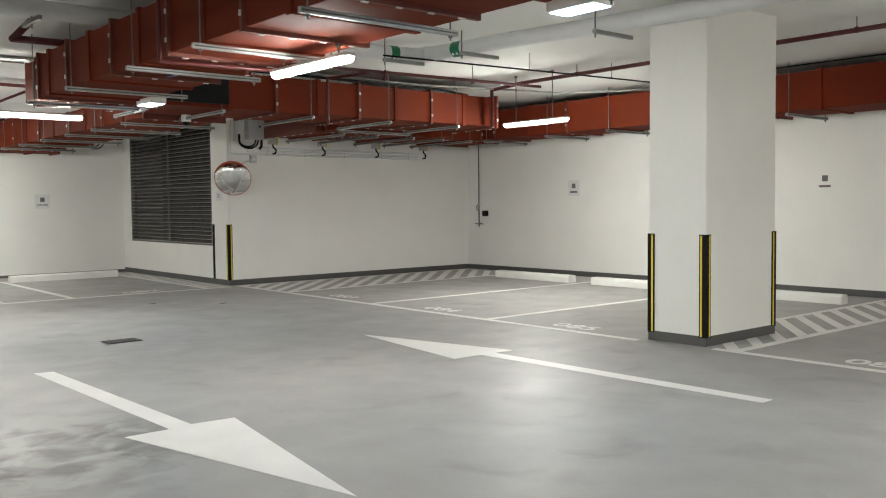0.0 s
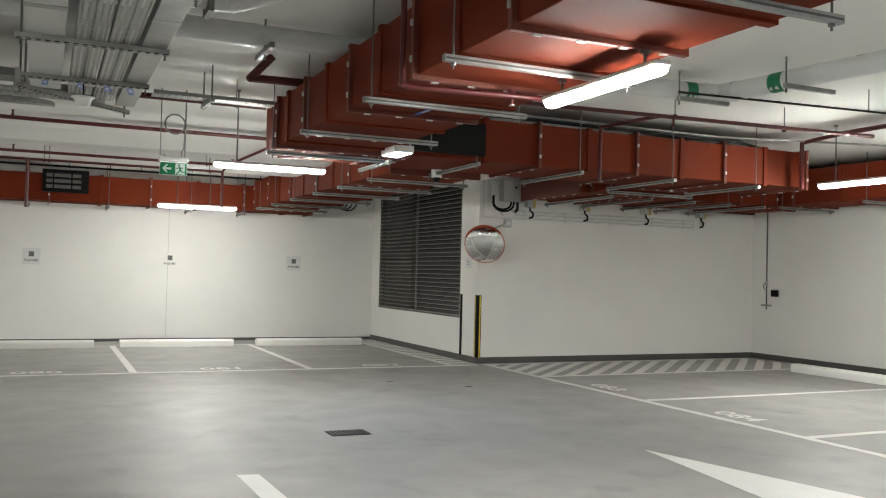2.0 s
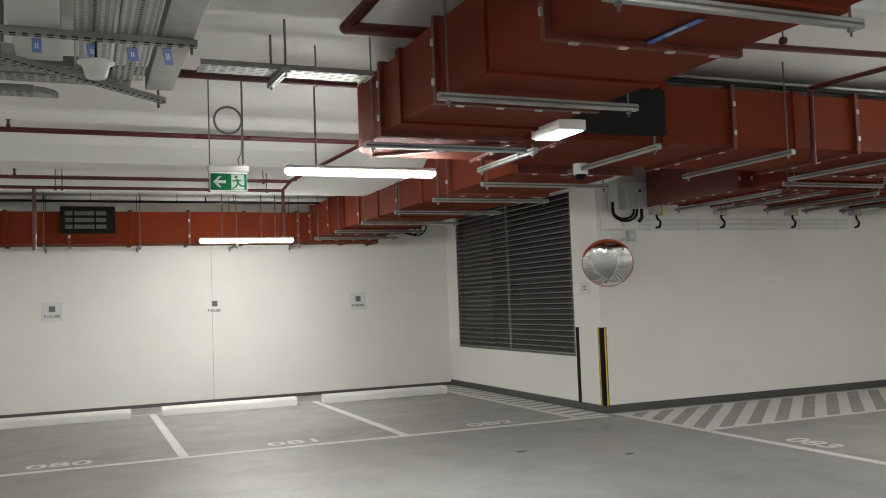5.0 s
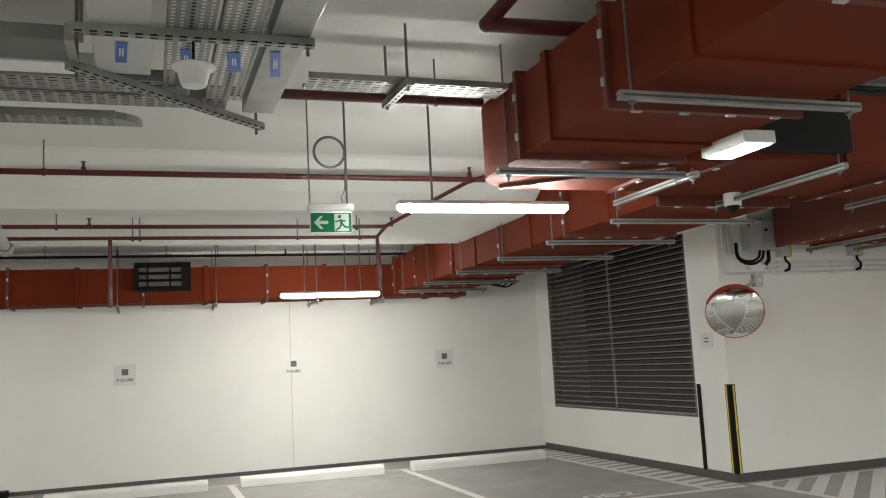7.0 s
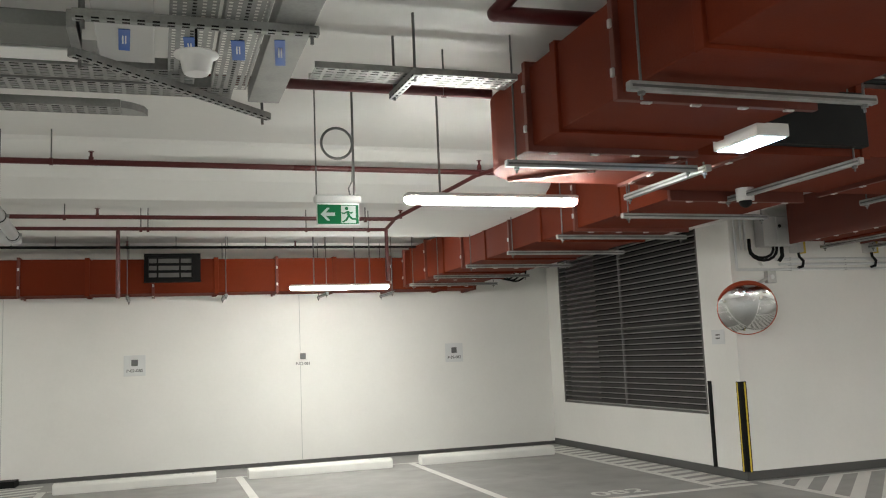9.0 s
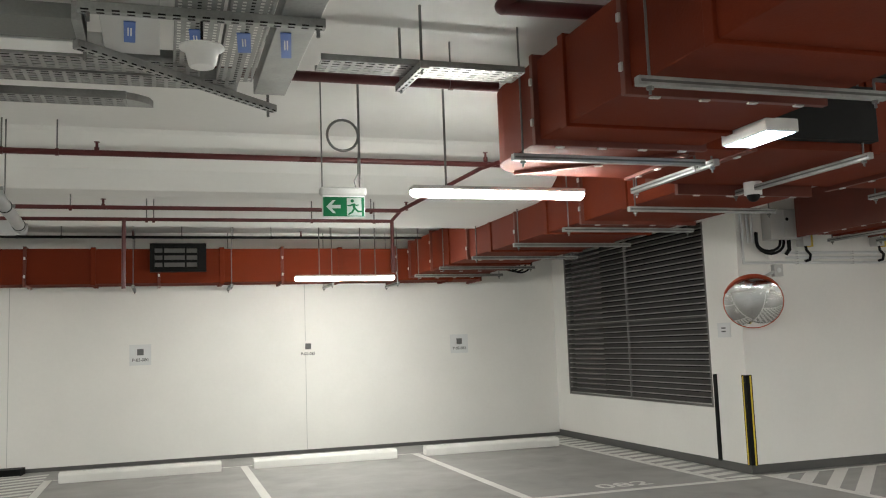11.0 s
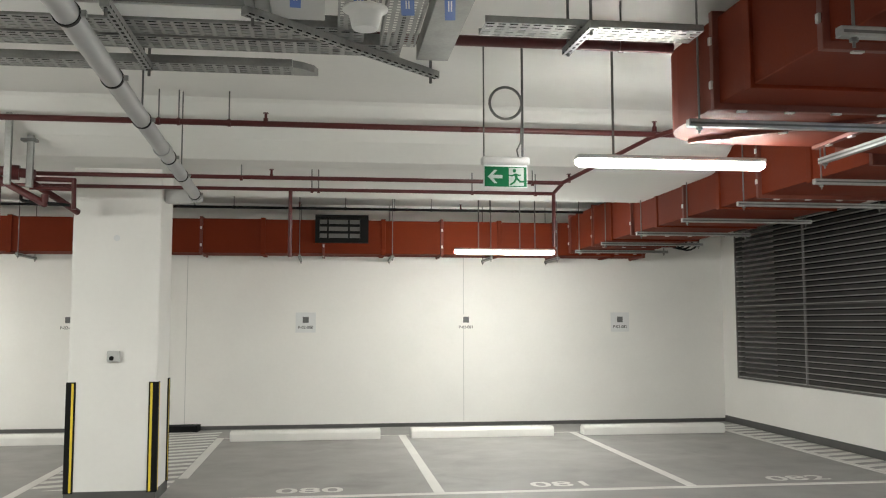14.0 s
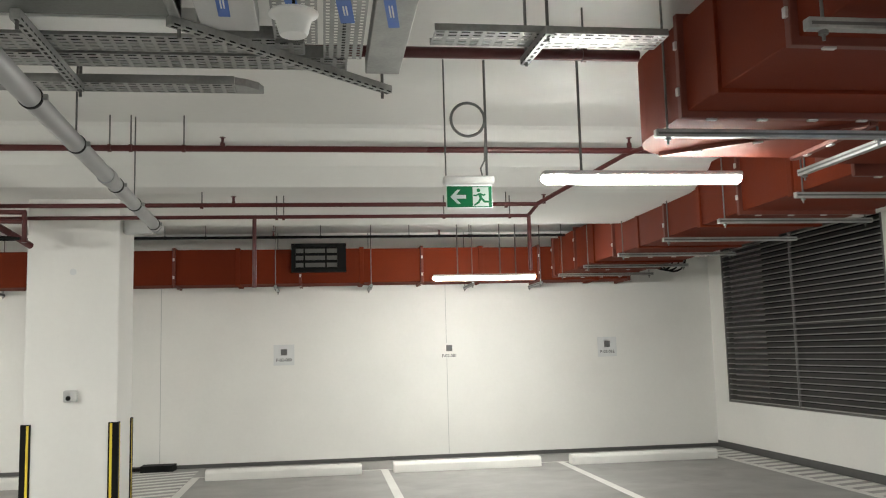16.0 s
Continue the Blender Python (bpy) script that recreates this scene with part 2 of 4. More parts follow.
bm_box(bm, XL, YM, 0, XL + 0.25, LY0, CEIL + 0.1)
bm_box(bm, XL, LY1, 0, XL + 0.25, Y1, CEIL + 0.1)
bm_box(bm, XL, LY0, 0, XL + 0.25, LY1, LZ0)
bm_box(bm, XL, LY0, LZ1, XL + 0.25, LY1, CEIL + 0.1)
structure("wall_louvre", bm, M_WALL, "white painted wall around a large dark louvre", "wall")
# black sheet added behind the blades: the shaft's shade is put into its colour
structure("shaft_shade_sheet", box(XL + 0.9, YM + 0.25, 0, XL + 1.0, Y1, CEIL), M_BLACK, "near-black sheet standing in for the shade in the shaft behind the louvre", "wall")
structure("wall_mirror", box(XL + 0.25, YM, 0, X1 + 0.2, YM + 0.22, CEIL + 0.1), M_WALL, "plain white painted wall with conduits and a mirror", "wall")
structure("wall_east", box(X1, Y0, 0, X1 + 0.2, YM, CEIL + 0.1), M_WALL, "white painted wall with bay number signs", "wall")
structure("wall_south", box(X0, Y0 - 0.2, 0, X1 + 0.2, Y0, CEIL + 0.1), M_WALL, "plain white painted wall closing the garage", "wall")
structure("wall_west", box(X0 - 0.2, Y0, 0, X0, Y1 + 0.2, CEIL + 0.1), M_WALL, "plain white painted wall closing the garage", "wall")
SK = 0.10
for nm, b in (("baseboard_1", (X0, Y1 - 0.012, 0.001, XL, Y1 - 0.001, 0.055)), ("baseboard_2", (XL - 0.012, YM - 0.012, 0.001, XL - 0.001, Y1 - 0.013, SK)),
              ("baseboard_3", (XL, YM - 0.012, 0.001, X1 - 0.001, YM - 0.001, SK)), ("baseboard_4", (X1 - 0.012, Y0, 0.001, X1 - 0.001, YM - 0.013, SK))):
    structure(nm, box(*b), M_SKIRT, "dark grey painted skirting band along a white wall", "baseboard")
for nm, x in (("trim_1", 3.2), ("trim_2", -0.94)):
    structure(nm, box(x - 0.004, Y1 - 0.003, 0.056, x + 0.004, Y1 + 0.001, 2.9), M_GREYBOX, "thin vertical movement joint in a white wall", "joint")


def guard(parent, x, y, sx, sy, z0=0.085, z1=1.1, yellow_side=1):
    """A rubber corner guard: an angle of two black leaves with yellow stripes, the corner at x, y; the leaves run along sx, sy."""
    w, t = 0.07, 0.012
    g = part("corner_guard", bm_box(box(min(x - sx * t, x + sx * w), min(y, y - sy * t), z0, max(x - sx * t, x + sx * w), max(y, y - sy * t), z1, 0.003),
                                    min(x, x - sx * t), min(y, y + sy * w), z0, max(x, x - sx * t), max(y, y + sy * w), z1, 0.003), M_BLACK, parent, "black rubber corner guard with yellow stripes")
    for k in (0.036,):
        part("stripe", box(min(x + sx * k, x + sx * (k + 0.02)), min(y - sy * t, y - sy * (t + 0.002)), z0 + 0.01, max(x + sx * k, x + sx * (k + 0.02)), max(y - sy * t, y - sy * (t + 0.002)), z1 - 0.01), M_YELLOW, g)
        part("stripe", box(min(x - sx * t, x - sx * (t + 0.002)), min(y + sy * k, y + sy * (k + 0.02)), z0 + 0.01, max(x - sx * t, x - sx * (t + 0.002)), max(y + sy * k, y + sy * (k + 0.02)), z1 - 0.01), M_YELLOW, g)
    return g


def column(name, x0, y0, x1, y1, top, label, gz=1.1):
    c = structure(name, box(x0, y0, 0.0, x1, y1, top, 0.012), M_WALL, label, "column")
    part("skirting", box(x0 - 0.006, y0 - 0.006, 0.001, x1 + 0.006, y1 + 0.006, SK), M_SKIRT, c, "dark grey painted skirting band")
    for x, y, sx, sy in ((x0, y0, 1, 1), (x1, y0, -1, 1), (x0, y1, 1, -1), (x1, y1, -1, -1)):
        guard(c, x, y, sx, sy, z1=gz)
    return c


column("column_1", 7.61, 5.53, 8.90, 6.20, CEIL + 0.05, "white painted concrete column with striped corner guards beside a hatched area")
col2 = column("column_2", -1.12, 14.95, -0.36, 15.52, 2.97, "white painted concrete column under a band beam with striped guards", 1.045)
corner = thing("corner_guard_pair", "black and yellow rubber guards on a white wall corner", "corner guard")
guard(corner, XL, YM, 1, 1)
part("rear_guard", box(XL - 0.012, 15.74, 0.085, XL, 15.81, 1.1, 0.003), M_BLACK, corner, "plain black rubber edge strip")

# ---- floor paint ----
PZ = 0.003


def paint(name, pts, label, category="road marking", group=""):
    ob = part(name, prism(pts, 0.0005, PZ), M_LINE)
    return tagged(ob, label, category, group, "structure")


def rect(x0, y0, x1, y1):
    return [(x0, y0), (x1, y0), (x1, y1), (x0, y1)]


LN = "white painted parking bay line on grey floor"
for b in (rect(-0.35, 14.92, 7.32, 15.02), rect(2.12, 15.03, 2.22, 19.25), rect(4.56, 15.03, 4.66, 19.25), rect(-0.35, 16.1, -0.25, 19.25), rect(-9.0, 14.92, -1.2, 15.02),
          rect(-1.75, 15.03, -1.65, 19.25), rect(-4.2, 15.03, -4.1, 19.25), rect(6.84, 15.03, 6.93, 19.25),
          rect(7.44, 6.25, 7.54, 15.08), rect(7.55, 13.32, 12.9, 13.42), rect(7.55, 10.93, 12.9, 11.03), rect(7.55, 8.5, 12.9, 8.6), rect(7.52, -2.0, 7.62, 5.42),
          rect(-0.24, 19.20, 2.115, 19.25), rect(2.225, 19.20, 4.555, 19.25), rect(4.665, 19.20, 6.835, 19.25), rect(8.93, 6.03, 12.9, 6.12), rect(7.63, 5.14, 12.9, 5.24), rect(7.63, 2.65, 12.9, 2.75), rect(7.55, 15.01, 12.9, 15.07)):
    paint("parking_line", b, LN, "parking line", "bay lines")


def clip_axis(p, k, lim, keep_above):
    """Cuts a plan outline at one coordinate."""
    out = []
    for a, b in zip(p, p[1:] + p[:1]):
        ia, ib = (a[k] >= lim) == keep_above, (b[k] >= lim) == keep_above
        if ia:
            out.append(a)
        if ia != ib:
            f = (lim - a[k]) / (b[k] - a[k])
            out.append((a[0] + f * (b[0] - a[0]), a[1] + f * (b[1] - a[1])))
    return out


def hatch(x0, y0, x1, y1, period, slant, along, w):
    """Diagonal bars that fill a rectangle; along: the axis in which they follow one another."""
    th = thing("hatched_marking", "white diagonal hatching painted on the grey floor", "hatching", "hatched areas")
    lo, hi, k = (x0, x1, 0) if along == "x" else (y0, y1, 1)
    a = lo - abs(slant)
    while a < hi + abs(slant):
        if along == "x":
            p = [(a, y0), (a + w, y0), (a + w + slant, y1), (a + slant, y1)]
        else:
            p = [(x0, a), (x1, a + slant), (x1, a + w + slant), (x0, a + w)]
        p = clip_axis(clip_axis(p, k, lo, True), k, hi, False)
        if len(p) >= 3 and max(q[k] for q in p) - min(q[k] for q in p) > 0.03:
            part("bar", prism(p, 0.0005, PZ), M_LINE, th)
        a += period
    th["kind"] = "structure"


hatch(7.55, 13.43, 12.95, 15.0, 0.40, 1.6, "x", 0.19)
hatch(6.94, 15.1, 7.37, 19.9, 0.27, 0.10, "y", 0.13)
hatch(-1.64, 15.6, -0.36, 19.95, 0.28, 0.45, "y", 0.12)
hatch(7.63, 5.25, 12.9, 6.02, 0.44, 0.95, "x", 0.19)
paint("arrow_1", [(5.81, 3.90), (5.95, 3.90), (5.89, 6.70), (6.125, 6.68), (5.67, 8.55), (5.39, 6.72), (5.71, 6.71)], "long white direction arrow painted on the lane", "floor arrow")
paint("arrow_2", [(2.30, 8.69), (2.45, 8.66), (2.55, 6.08), (2.845, 6.05), (2.54, 4.17), (2.10, 6.05), (2.39, 6.05)], "long white direction arrow painted on the lane", "floor arrow")
for txt, x, y, rz in (("080", 0.98, 15.27, 0), ("081", 3.40, 15.27, 0), ("082", 5.82, 15.27, 0), ("083", 7.78, 12.1, -90), ("084", 7.78, 9.72, -90), ("085", 7.78, 7.35, -90), ("086", 7.85, 3.95, -90)):
    ob = letters("bay_number", txt, 0.34, pose(x, y, 0.003, 0, 0, rz) @ Matrix.Diagonal((1.25, 1, 1, 1)), M_LINE, None, 0.004, 0.001)
    tagged(ob, "white bay number %s painted on the grey floor" % txt, "bay number", "bay numbers", "structure")

# ---- wheel stops ----


def wheel_stop(x, y, length, along):
    m = pose(x, y, 0.0005, 0, 0, 0 if along == "x" else 90)
    t = thing("wheel_stop", "white painted concrete wheel stop on the floor", "wheel stop", "wheel stops", m)
    bm = bmesh.new()
    pr = [(-0.10, 0), (-0.10, 0.10), (-0.075, 0.13), (0.075, 0.13), (0.10, 0.10), (0.10, 0)]
    ends = []
    for sx in (-1, 1):
        ends.append([bm.verts.new((sx * length / 2, py, pz)) for py, pz in pr])
    for i in range(6):
        j = (i + 1) % 6
        bm.faces.new((ends[0][i], ends[0][j], ends[1][j], ends[1][i]))
    bm.faces.new(ends[0])
    bm.faces.new(ends[1][::-1])
    bmesh.ops.recalc_face_normals(bm, faces=bm.faces)
    bmesh.ops.bevel(bm, geom=list(bm.edges), offset=0.006, segments=2, affect="EDGES")
    part("body", bm, M_STOP, t)
    for k in (-0.35, 0.35):
        part("bolt", cyl((k * length, 0, 0.127), (k * length, 0, 0.1315), 0.014, 10), M_GALV, t)


for xa, xb in ((4.68, 6.74), (2.27, 4.25), (-0.14, 1.85), (-4.05, -2.1), (-6.5, -4.5)):
    wheel_stop((xa + xb) / 2, 18.95, xb - xa, "x")
for ya, yb in ((11.15, 13.05), (8.75, 10.65), (6.25, 8.25), (2.5, 4.5)):
    wheel_stop(12.05, (ya + yb) / 2, yb - ya, "y")

# ---- louvre ----
lv = thing("louvre", "large dark grey metal wall louvre with horizontal blades", "louvre")
part("frame", bm_box(bm_box(bm_box(box(XL + 0.002, LY0 + 0.002, LZ0 + 0.002, XL + 0.12, LY0 + 0.04, LZ1), XL + 0.002, LY1 - 0.04, LZ0 + 0.002, XL + 0.12, LY1 - 0.002, LZ1),
     XL + 0.002, LY0 + 0.04, LZ0 + 0.002, XL + 0.12, LY1 - 0.04, LZ0 + 0.03), XL + 0.002, LY0 + 0.04, LZ1 - 0.03, XL + 0.12, LY1 - 0.04, LZ1 - 0.002), M_LOUVRE, lv)
part("mullion", box(XL + 0.001, 17.795, LZ0 + 0.03, XL + 0.03, 17.815, LZ1 - 0.03), M_MULLION, lv)
half = (LY1 - LY0) / 2 - 0.06


def blade_mesh(edge):
    """A steep blade that rises inwards, or the pale rolled lip along its lower edge."""
    bm = bmesh.new()
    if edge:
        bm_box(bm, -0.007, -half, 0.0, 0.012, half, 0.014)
    else:
        sec = ((0.0, 0.0), (0.010, 0.012), (0.030, 0.056), (0.036, 0.056), (0.016, 0.008), (0.004, -0.004))
        ends = [[bm.verts.new((x, sy * half, z)) for x, z in sec] for sy in (-1, 1)]
        for i in range(6):
            bm.faces.new((ends[0][i], ends[0][(i + 1) % 6], ends[1][(i + 1) % 6], ends[1][i]))
        bm.faces.new(ends[0])
        bm.faces.new(ends[1][::-1])
        bmesh.ops.recalc_face_normals(bm, faces=bm.faces)
    return bm


me_blade = as_mesh("blade", blade_mesh(False), M_LOUVRE)
# the lips are far paler than the blades they edge
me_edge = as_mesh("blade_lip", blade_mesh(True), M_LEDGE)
z = LZ0 + 0.036
while z < LZ1 - 0.09:
    for yc in (LY0 + 0.04 + half + 0.005, LY1 - 0.04 - half - 0.005):
        bl = shared("blade", me_blade, lv, pose(XL + 0.016, yc, z))
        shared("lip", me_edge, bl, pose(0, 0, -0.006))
    z += 0.0765
part("middle_rail", box(XL + 0.004, LY0 + 0.04, 1.785, XL + 0.014, LY1 - 0.04, 1.803, 0.003), M_LOUVRE, lv, "wider worn grey rail")

# ---- tube lamps ----


def tube_lamp(x, y, z, length, along, rods, m_rods_top=CEIL, tube=None):
    m = pose(x, y, z, 0, 0, 0 if along == "x" else 90)
    t = thing("tube_lamp", "lit linear fluorescent lamp with frosted diffuser hung on rods", "lamp", "tube lamps", m)
    L = length / 2
    hb = box(-L, -0.052, 0.02, L, 0.052, 0.05, 0.01)
    part("housing", hb, M_GREYBOX, t, "grey plastic lamp housing")
    bm = bmesh.new()
    n = 8
    ends = []
    for sx, k in ((-1, 0.6), (-0.96, 1), (0.96, 1), (1, 0.6)):
        ends.append([bm.verts.new((sx * L, 0.050 * k * math.cos(math.pi * i / n), 0.019 - 0.044 * k * math.sin(math.pi * i / n))) for i in range(n + 1)])
    for a, b in zip(ends, ends[1:]):
        for i in range(n):
            bm.faces.new((a[i], a[i + 1], b[i + 1], b[i]))
        bm.faces.new((a[n], a[0], b[0], b[n]))
    bm.faces.new(ends[0][::-1])
    bm.faces.new(ends[-1])
    bmesh.ops.recalc_face_normals(bm, faces=bm.faces)
    part("diffuser", bm, tube or M_TUBE, t, "glowing frosted diffuser", True)
    for k in rods:
        part("rod", cyl((k, 0, 0.05), (k, 0, m_rods_top - z), 0.008, 8), M_ROD, t)
        part("ceiling_cap", cyl((k, 0, m_rods_top - z - 0.02), (k, 0, m_rods_top - z - 0.001), 0.025, 10), M_ROD, t)
    return t


tube_lamp(3.245, 12.0, 2.535, 1.215, "x", (-0.37,), CEIL, M_TUBE_DIM)
tube_lamp(3.38, 17.9, 2.46, 1.30, "x", (-0.34, 0.2, 0.4), CEIL, M_TUBE_DIM)
tube_lamp(3.83, 6.60, 2.49, 1.10, "y", (-0.4, 0.4), 2.62, M_TUBE_DIM)
tube_lamp(9.75, 9.85, 2.62, 1.28, "y", (-0.35, 0.4))
# the lamps from here down are unseen additions that brighten the garage
tube_lamp(3.90, -1.5, 2.47, 1.14, "y", (-0.4, 0.4), 2.62)
tube_lamp(-3.3, 11.42, 2.44, 1.16, "x", (-0.24, 0.24))
tube_lamp(-6.0, 17.9, 2.46, 1.28, "x", (-0.34, 0.4))
tube_lamp(-3.3, 3.0, 2.44, 1.16, "x", (-0.24, 0.24))
tube_lamp(6.3, 1.2, 2.62, 1.28, "y", (-0.35, 0.4), CEIL, M_TUBE_DIM)
tube_lamp(9.75, -3.0, 2.62, 1.28, "y", (-0.35, 0.4))
tube_lamp(0.2, -2.5, 2.62, 1.28, "y", (-0.35, 0.4))


def emergency_light(x, y, z, rz, top):
    t = thing("emergency_light", "white slim box emergency light with lit cold diffuser", "lamp", "emergency lights", pose(x, y, z, 0, 0, rz))
    part("body", box(-0.19, -0.10, -0.02, 0.19, 0.10, 0.05, 0.008), M_WHITEP, t)
    part("diffuser", box(-0.172, -0.082, -0.024, 0.172, 0.082, -0.018, 0.002), M_EMERG, t, "cold white glowing diffuser")
    for k in (-0.08, 0.08):
        part("rod", cyl((k, 0, 0.05), (k, 0, top - z), 0.005, 6), M_ROD, t)


emergency_light(4.13, 10.48, 2.605, 90, 3.0)
emergency_light(4.34, 4.30, 2.63, 90, CEIL)

# ---- air ducts ----
me_clip = as_mesh("clip", box(-0.012, -0.012, -0.02, 0.012, 0.012, 0.02, 0.003), M_CLIP)
me_clip_flat = as_mesh("clip_flat", box(-0.025, -0.012, -0.008, 0.025, 0.012, 0.008, 0.003), M_CLIP)


def rail(parent, p, axis, length, drop_top, rod_at):
    """A slotted steel channel under a duct with two threaded rods."""
    h = length / 2
    x, y, z = p
    bmr = bmesh.new()
    if axis == "x":
        bm_box(bmr, x - h, y - 0.02, z - 0.04, x + h, y + 0.02, z, 0.004)
        slot = box(x - h + 0.01, y - 0.0215, z - 0.027, x + h - 0.01, y + 0.0215, z - 0.016)
    else:
        bm_box(bmr, x - 0.02, y - h, z - 0.04, x + 0.02, y + h, z, 0.004)
        slot = box(x - 0.0215, y - h + 0.01, z - 0.027, x + 0.0215, y + h - 0.01, z - 0.016)
    r = part("support_rail", bmr, M_GALV, parent, "galvanised steel channel")
    part("groove", slot, M_SKIRT, r)
    for s in (-1, 1):
        q = (x + s * rod_at, y) if axis == "x" else (x, y + s * rod_at)
        bmo = cyl((*q, z - 0.075), (*q, drop_top), 0.006, 8)
        bm_cyl(bmo, (*q, z - 0.055), (*q, z - 0.041), 0.016, 6)
        part("threaded_rod", bmo, M_ROD, r)


def duct(label, x0, y0, x1, y1, z0, z1, along, step, rails, sag=0.0, group="air ducts", offset=0.0):
    """A rectangular duct of boarded sections with raised flanges and clips, on hung rails."""
    d = thing("air_duct", label, "air duct", group)
    lo, hi = (x0, x1) if along == "x" else (y0, y1)
    k = 0
    s = lo
    cuts = [lo]
    c = lo + (offset or step)
    while c < hi - 0.15:
        cuts.append(c)
        c += step
    cuts.append(hi)
    for a, b in zip(cuts, cuts[1:]):
        e = 0.004 * (k % 2)
        if along == "x":
            sec = box(a, y0 + e, z0 + e, b, y1 - e, z1 - e, 0.006)
        else:
            sec = box(x0 + e, a, z0 + e, x1 - e, b, z1 - e, 0.006)
        part("section", sec, M_DUCT, d)
        k += 1
    for i, c in enumerate(cuts[:]):
        t, w = (0.028, 0.020) if i % 2 == 0 else (0.018, 0.032)
        bmf = bmesh.new()
        if along == "x":
            bm_box(bmf, c - w, y0 - t, z0 - t, c + w, y1 + t, z1 + t, 0.004)
        else:
            bm_box(bmf, x0 - t, c - w, z0 - t, x1 + t, c + w, z1 + t, 0.004)
        fl = part("flange", bmf, M_FLANGE if i % 2 == 0 else M_DUCT, d)
        if i % 2 == 0:
            H = z1 - z0
            W = (y1 - y0) if along == "x" else (x1 - x0)
            for f in (0.22, 0.72):
                for sd in (0, 1):
                    if along == "x":
                        shared("clip", me_clip, fl, pose(c, (y0 - t, y1 + t)[sd], z0 + f * H))
                    else:
                        shared("clip", me_clip, fl, pose((x0 - t, x1 + t)[sd], c, z0 + f * H))
            nb = max(2, int(W / 0.24))
            for j in range(nb):
                f = (j + 0.5) / nb
                if along == "x":
                    shared("clip", me_clip_flat, fl, pose(c, y0 + f * W, z0 - t, 0, 0, 90))
                else:
                    shared("clip", me_clip_flat, fl, pose(x0 + f * W, c, z0 - t))
    for r in rails:
        if along == "x":
            rail(d, (r, (y0 + y1) / 2, z0 - 0.03), "y", (y1 - y0) + 0.24, CEIL, (y1 - y0) / 2 + 0.06)
        else:
            rail(d, ((x0 + x1) / 2, r, z0 - 0.03), "x", (x1 - x0) + 0.24, CEIL, (x1 - x0) / 2 + 0.06)
    return d


DL = "red-brown coated rectangular air duct hung on steel rails"
MZ0, MZ1 = 2.65, 3.10
duct(DL, 3.07, -6.9, 4.09, 10.95, MZ0, MZ1, "y", 0.625, [-5.2, -3.7, -2.2, -0.7, 0.8, 2.3, 3.9, 5.3, 6.79, 8.10, 9.70], offset=1.245)
# the rounded elbow from the lane duct into the cross duct
el = thing("duct_elbow", "red-brown rounded air duct elbow with dark seams", "air duct", "air ducts")
arc = [(3.07, 10.97)] + [(3.07 + 0.42 * (1 - math.cos(a)), 11.45 + 0.42 * math.sin(a)) for a in [math.pi / 2 * i / 8 for i in range(9)]]
part("shell", prism([(4.42, 10.97)] + arc + [(4.42, 11.87)], MZ0 - 0.004, MZ1), M_DUCT, el)
for p, q in (((3.26, 11.76), (4.07, 11.05)), ((4.10, 11.05), (4.12, 11.86))):
    d = Vector((q[0] - p[0], q[1] - p[1], 0))
    fl = part("seam", box(0, -0.02, -0.014, d.length, 0.02, 0.014, 0.003), M_FLANGE, el, "dark red seam flange")
    fl.matrix_basis = Matrix.Translation((p[0], p[1], MZ0 - 0.012)) @ d.to_track_quat("X", "Z").to_matrix().to_4x4()
    for k in (0.2, 0.5, 0.8):
        shared("clip", me_clip_flat, fl, pose(d.length * k, 0, -0.014))
rail(el, (3.62, 11.15, MZ0 - 0.03), "x", 1.25, CEIL, 0.56)
rail(el, (4.3, 11.6, MZ0 - 0.03), "y", 1.0, CEIL, 0.45)
duct(DL, 4.44, 10.95, 10.0, 12.1, 2.66, 3.12, "x", 0.66, [5.2, 6.5, 7.8, 9.1], offset=0.9)
fdm = thing("fire_damper", "black square fire damper on the side of a red duct", "damper")
part("body", box(4.45, 10.84, 2.70, 5.28, 10.915, 3.04, 0.006), M_BLACK, fdm)
duct(DL, 4.72, 12.16, 5.85, 19.55, 2.62, 3.14, "y", 0.78, [12.7, 13.9, 15.1, 16.4, 17.7, 18.9], offset=0.78)
duct(DL, -8.9, 19.57, 5.85, 20.16, 2.56, 3.05, "x", 0.86, [-6.2, -4.6, -3.1, -1.4, 0.72, 2.05, 3.5, 4.5], offset=0.5)
duct(DL, 8.0, 13.2, 11.75, 14.85, 2.66, 3.12, "x", 0.5, [8.5, 9.2, 10.0, 10.7, 11.4], offset=0.5)
duct(DL, 8.2, 12.14, 9.4, 13.16, 2.67, 3.10, "y", 0.5, [12.6], offset=0.5)
duct(DL, 11.95, -6.9, 12.9, 14.9, 2.68, 3.22, "y", 0.92, [-4, -1.5, 1, 3.0, 5.0, 7.0, 8.6, 10.2, 11.6, 13.2], offset=0.6)

# ---- grille and cable coil at the far duct ----
gr = thing("duct_grille", "black framed supply grille with louvre bars on a red duct", "air grille")
part("frame", bm_box(bm_box(bm_box(box(0.94, 19.44, 2.71, 1.70, 19.545, 2.76), 0.94, 19.44, 3.06, 1.70, 19.545, 3.11), 0.94, 19.44, 2.76, 1.00, 19.545, 3.06), 1.58, 19.44, 2.76, 1.70, 19.545, 3.06), M_BLACK, gr)
part("backing", box(1.0, 19.53, 2.76, 1.58, 19.545, 3.06), M_BLACK, gr)
for i in range(3):
    zc = 2.81 + 0.1 * i
    part("slat", box(1.005, 19.47, zc - 0.03, 1.575, 19.478, zc + 0.03), M_LOUVRE, gr, "pale grey grille slat")
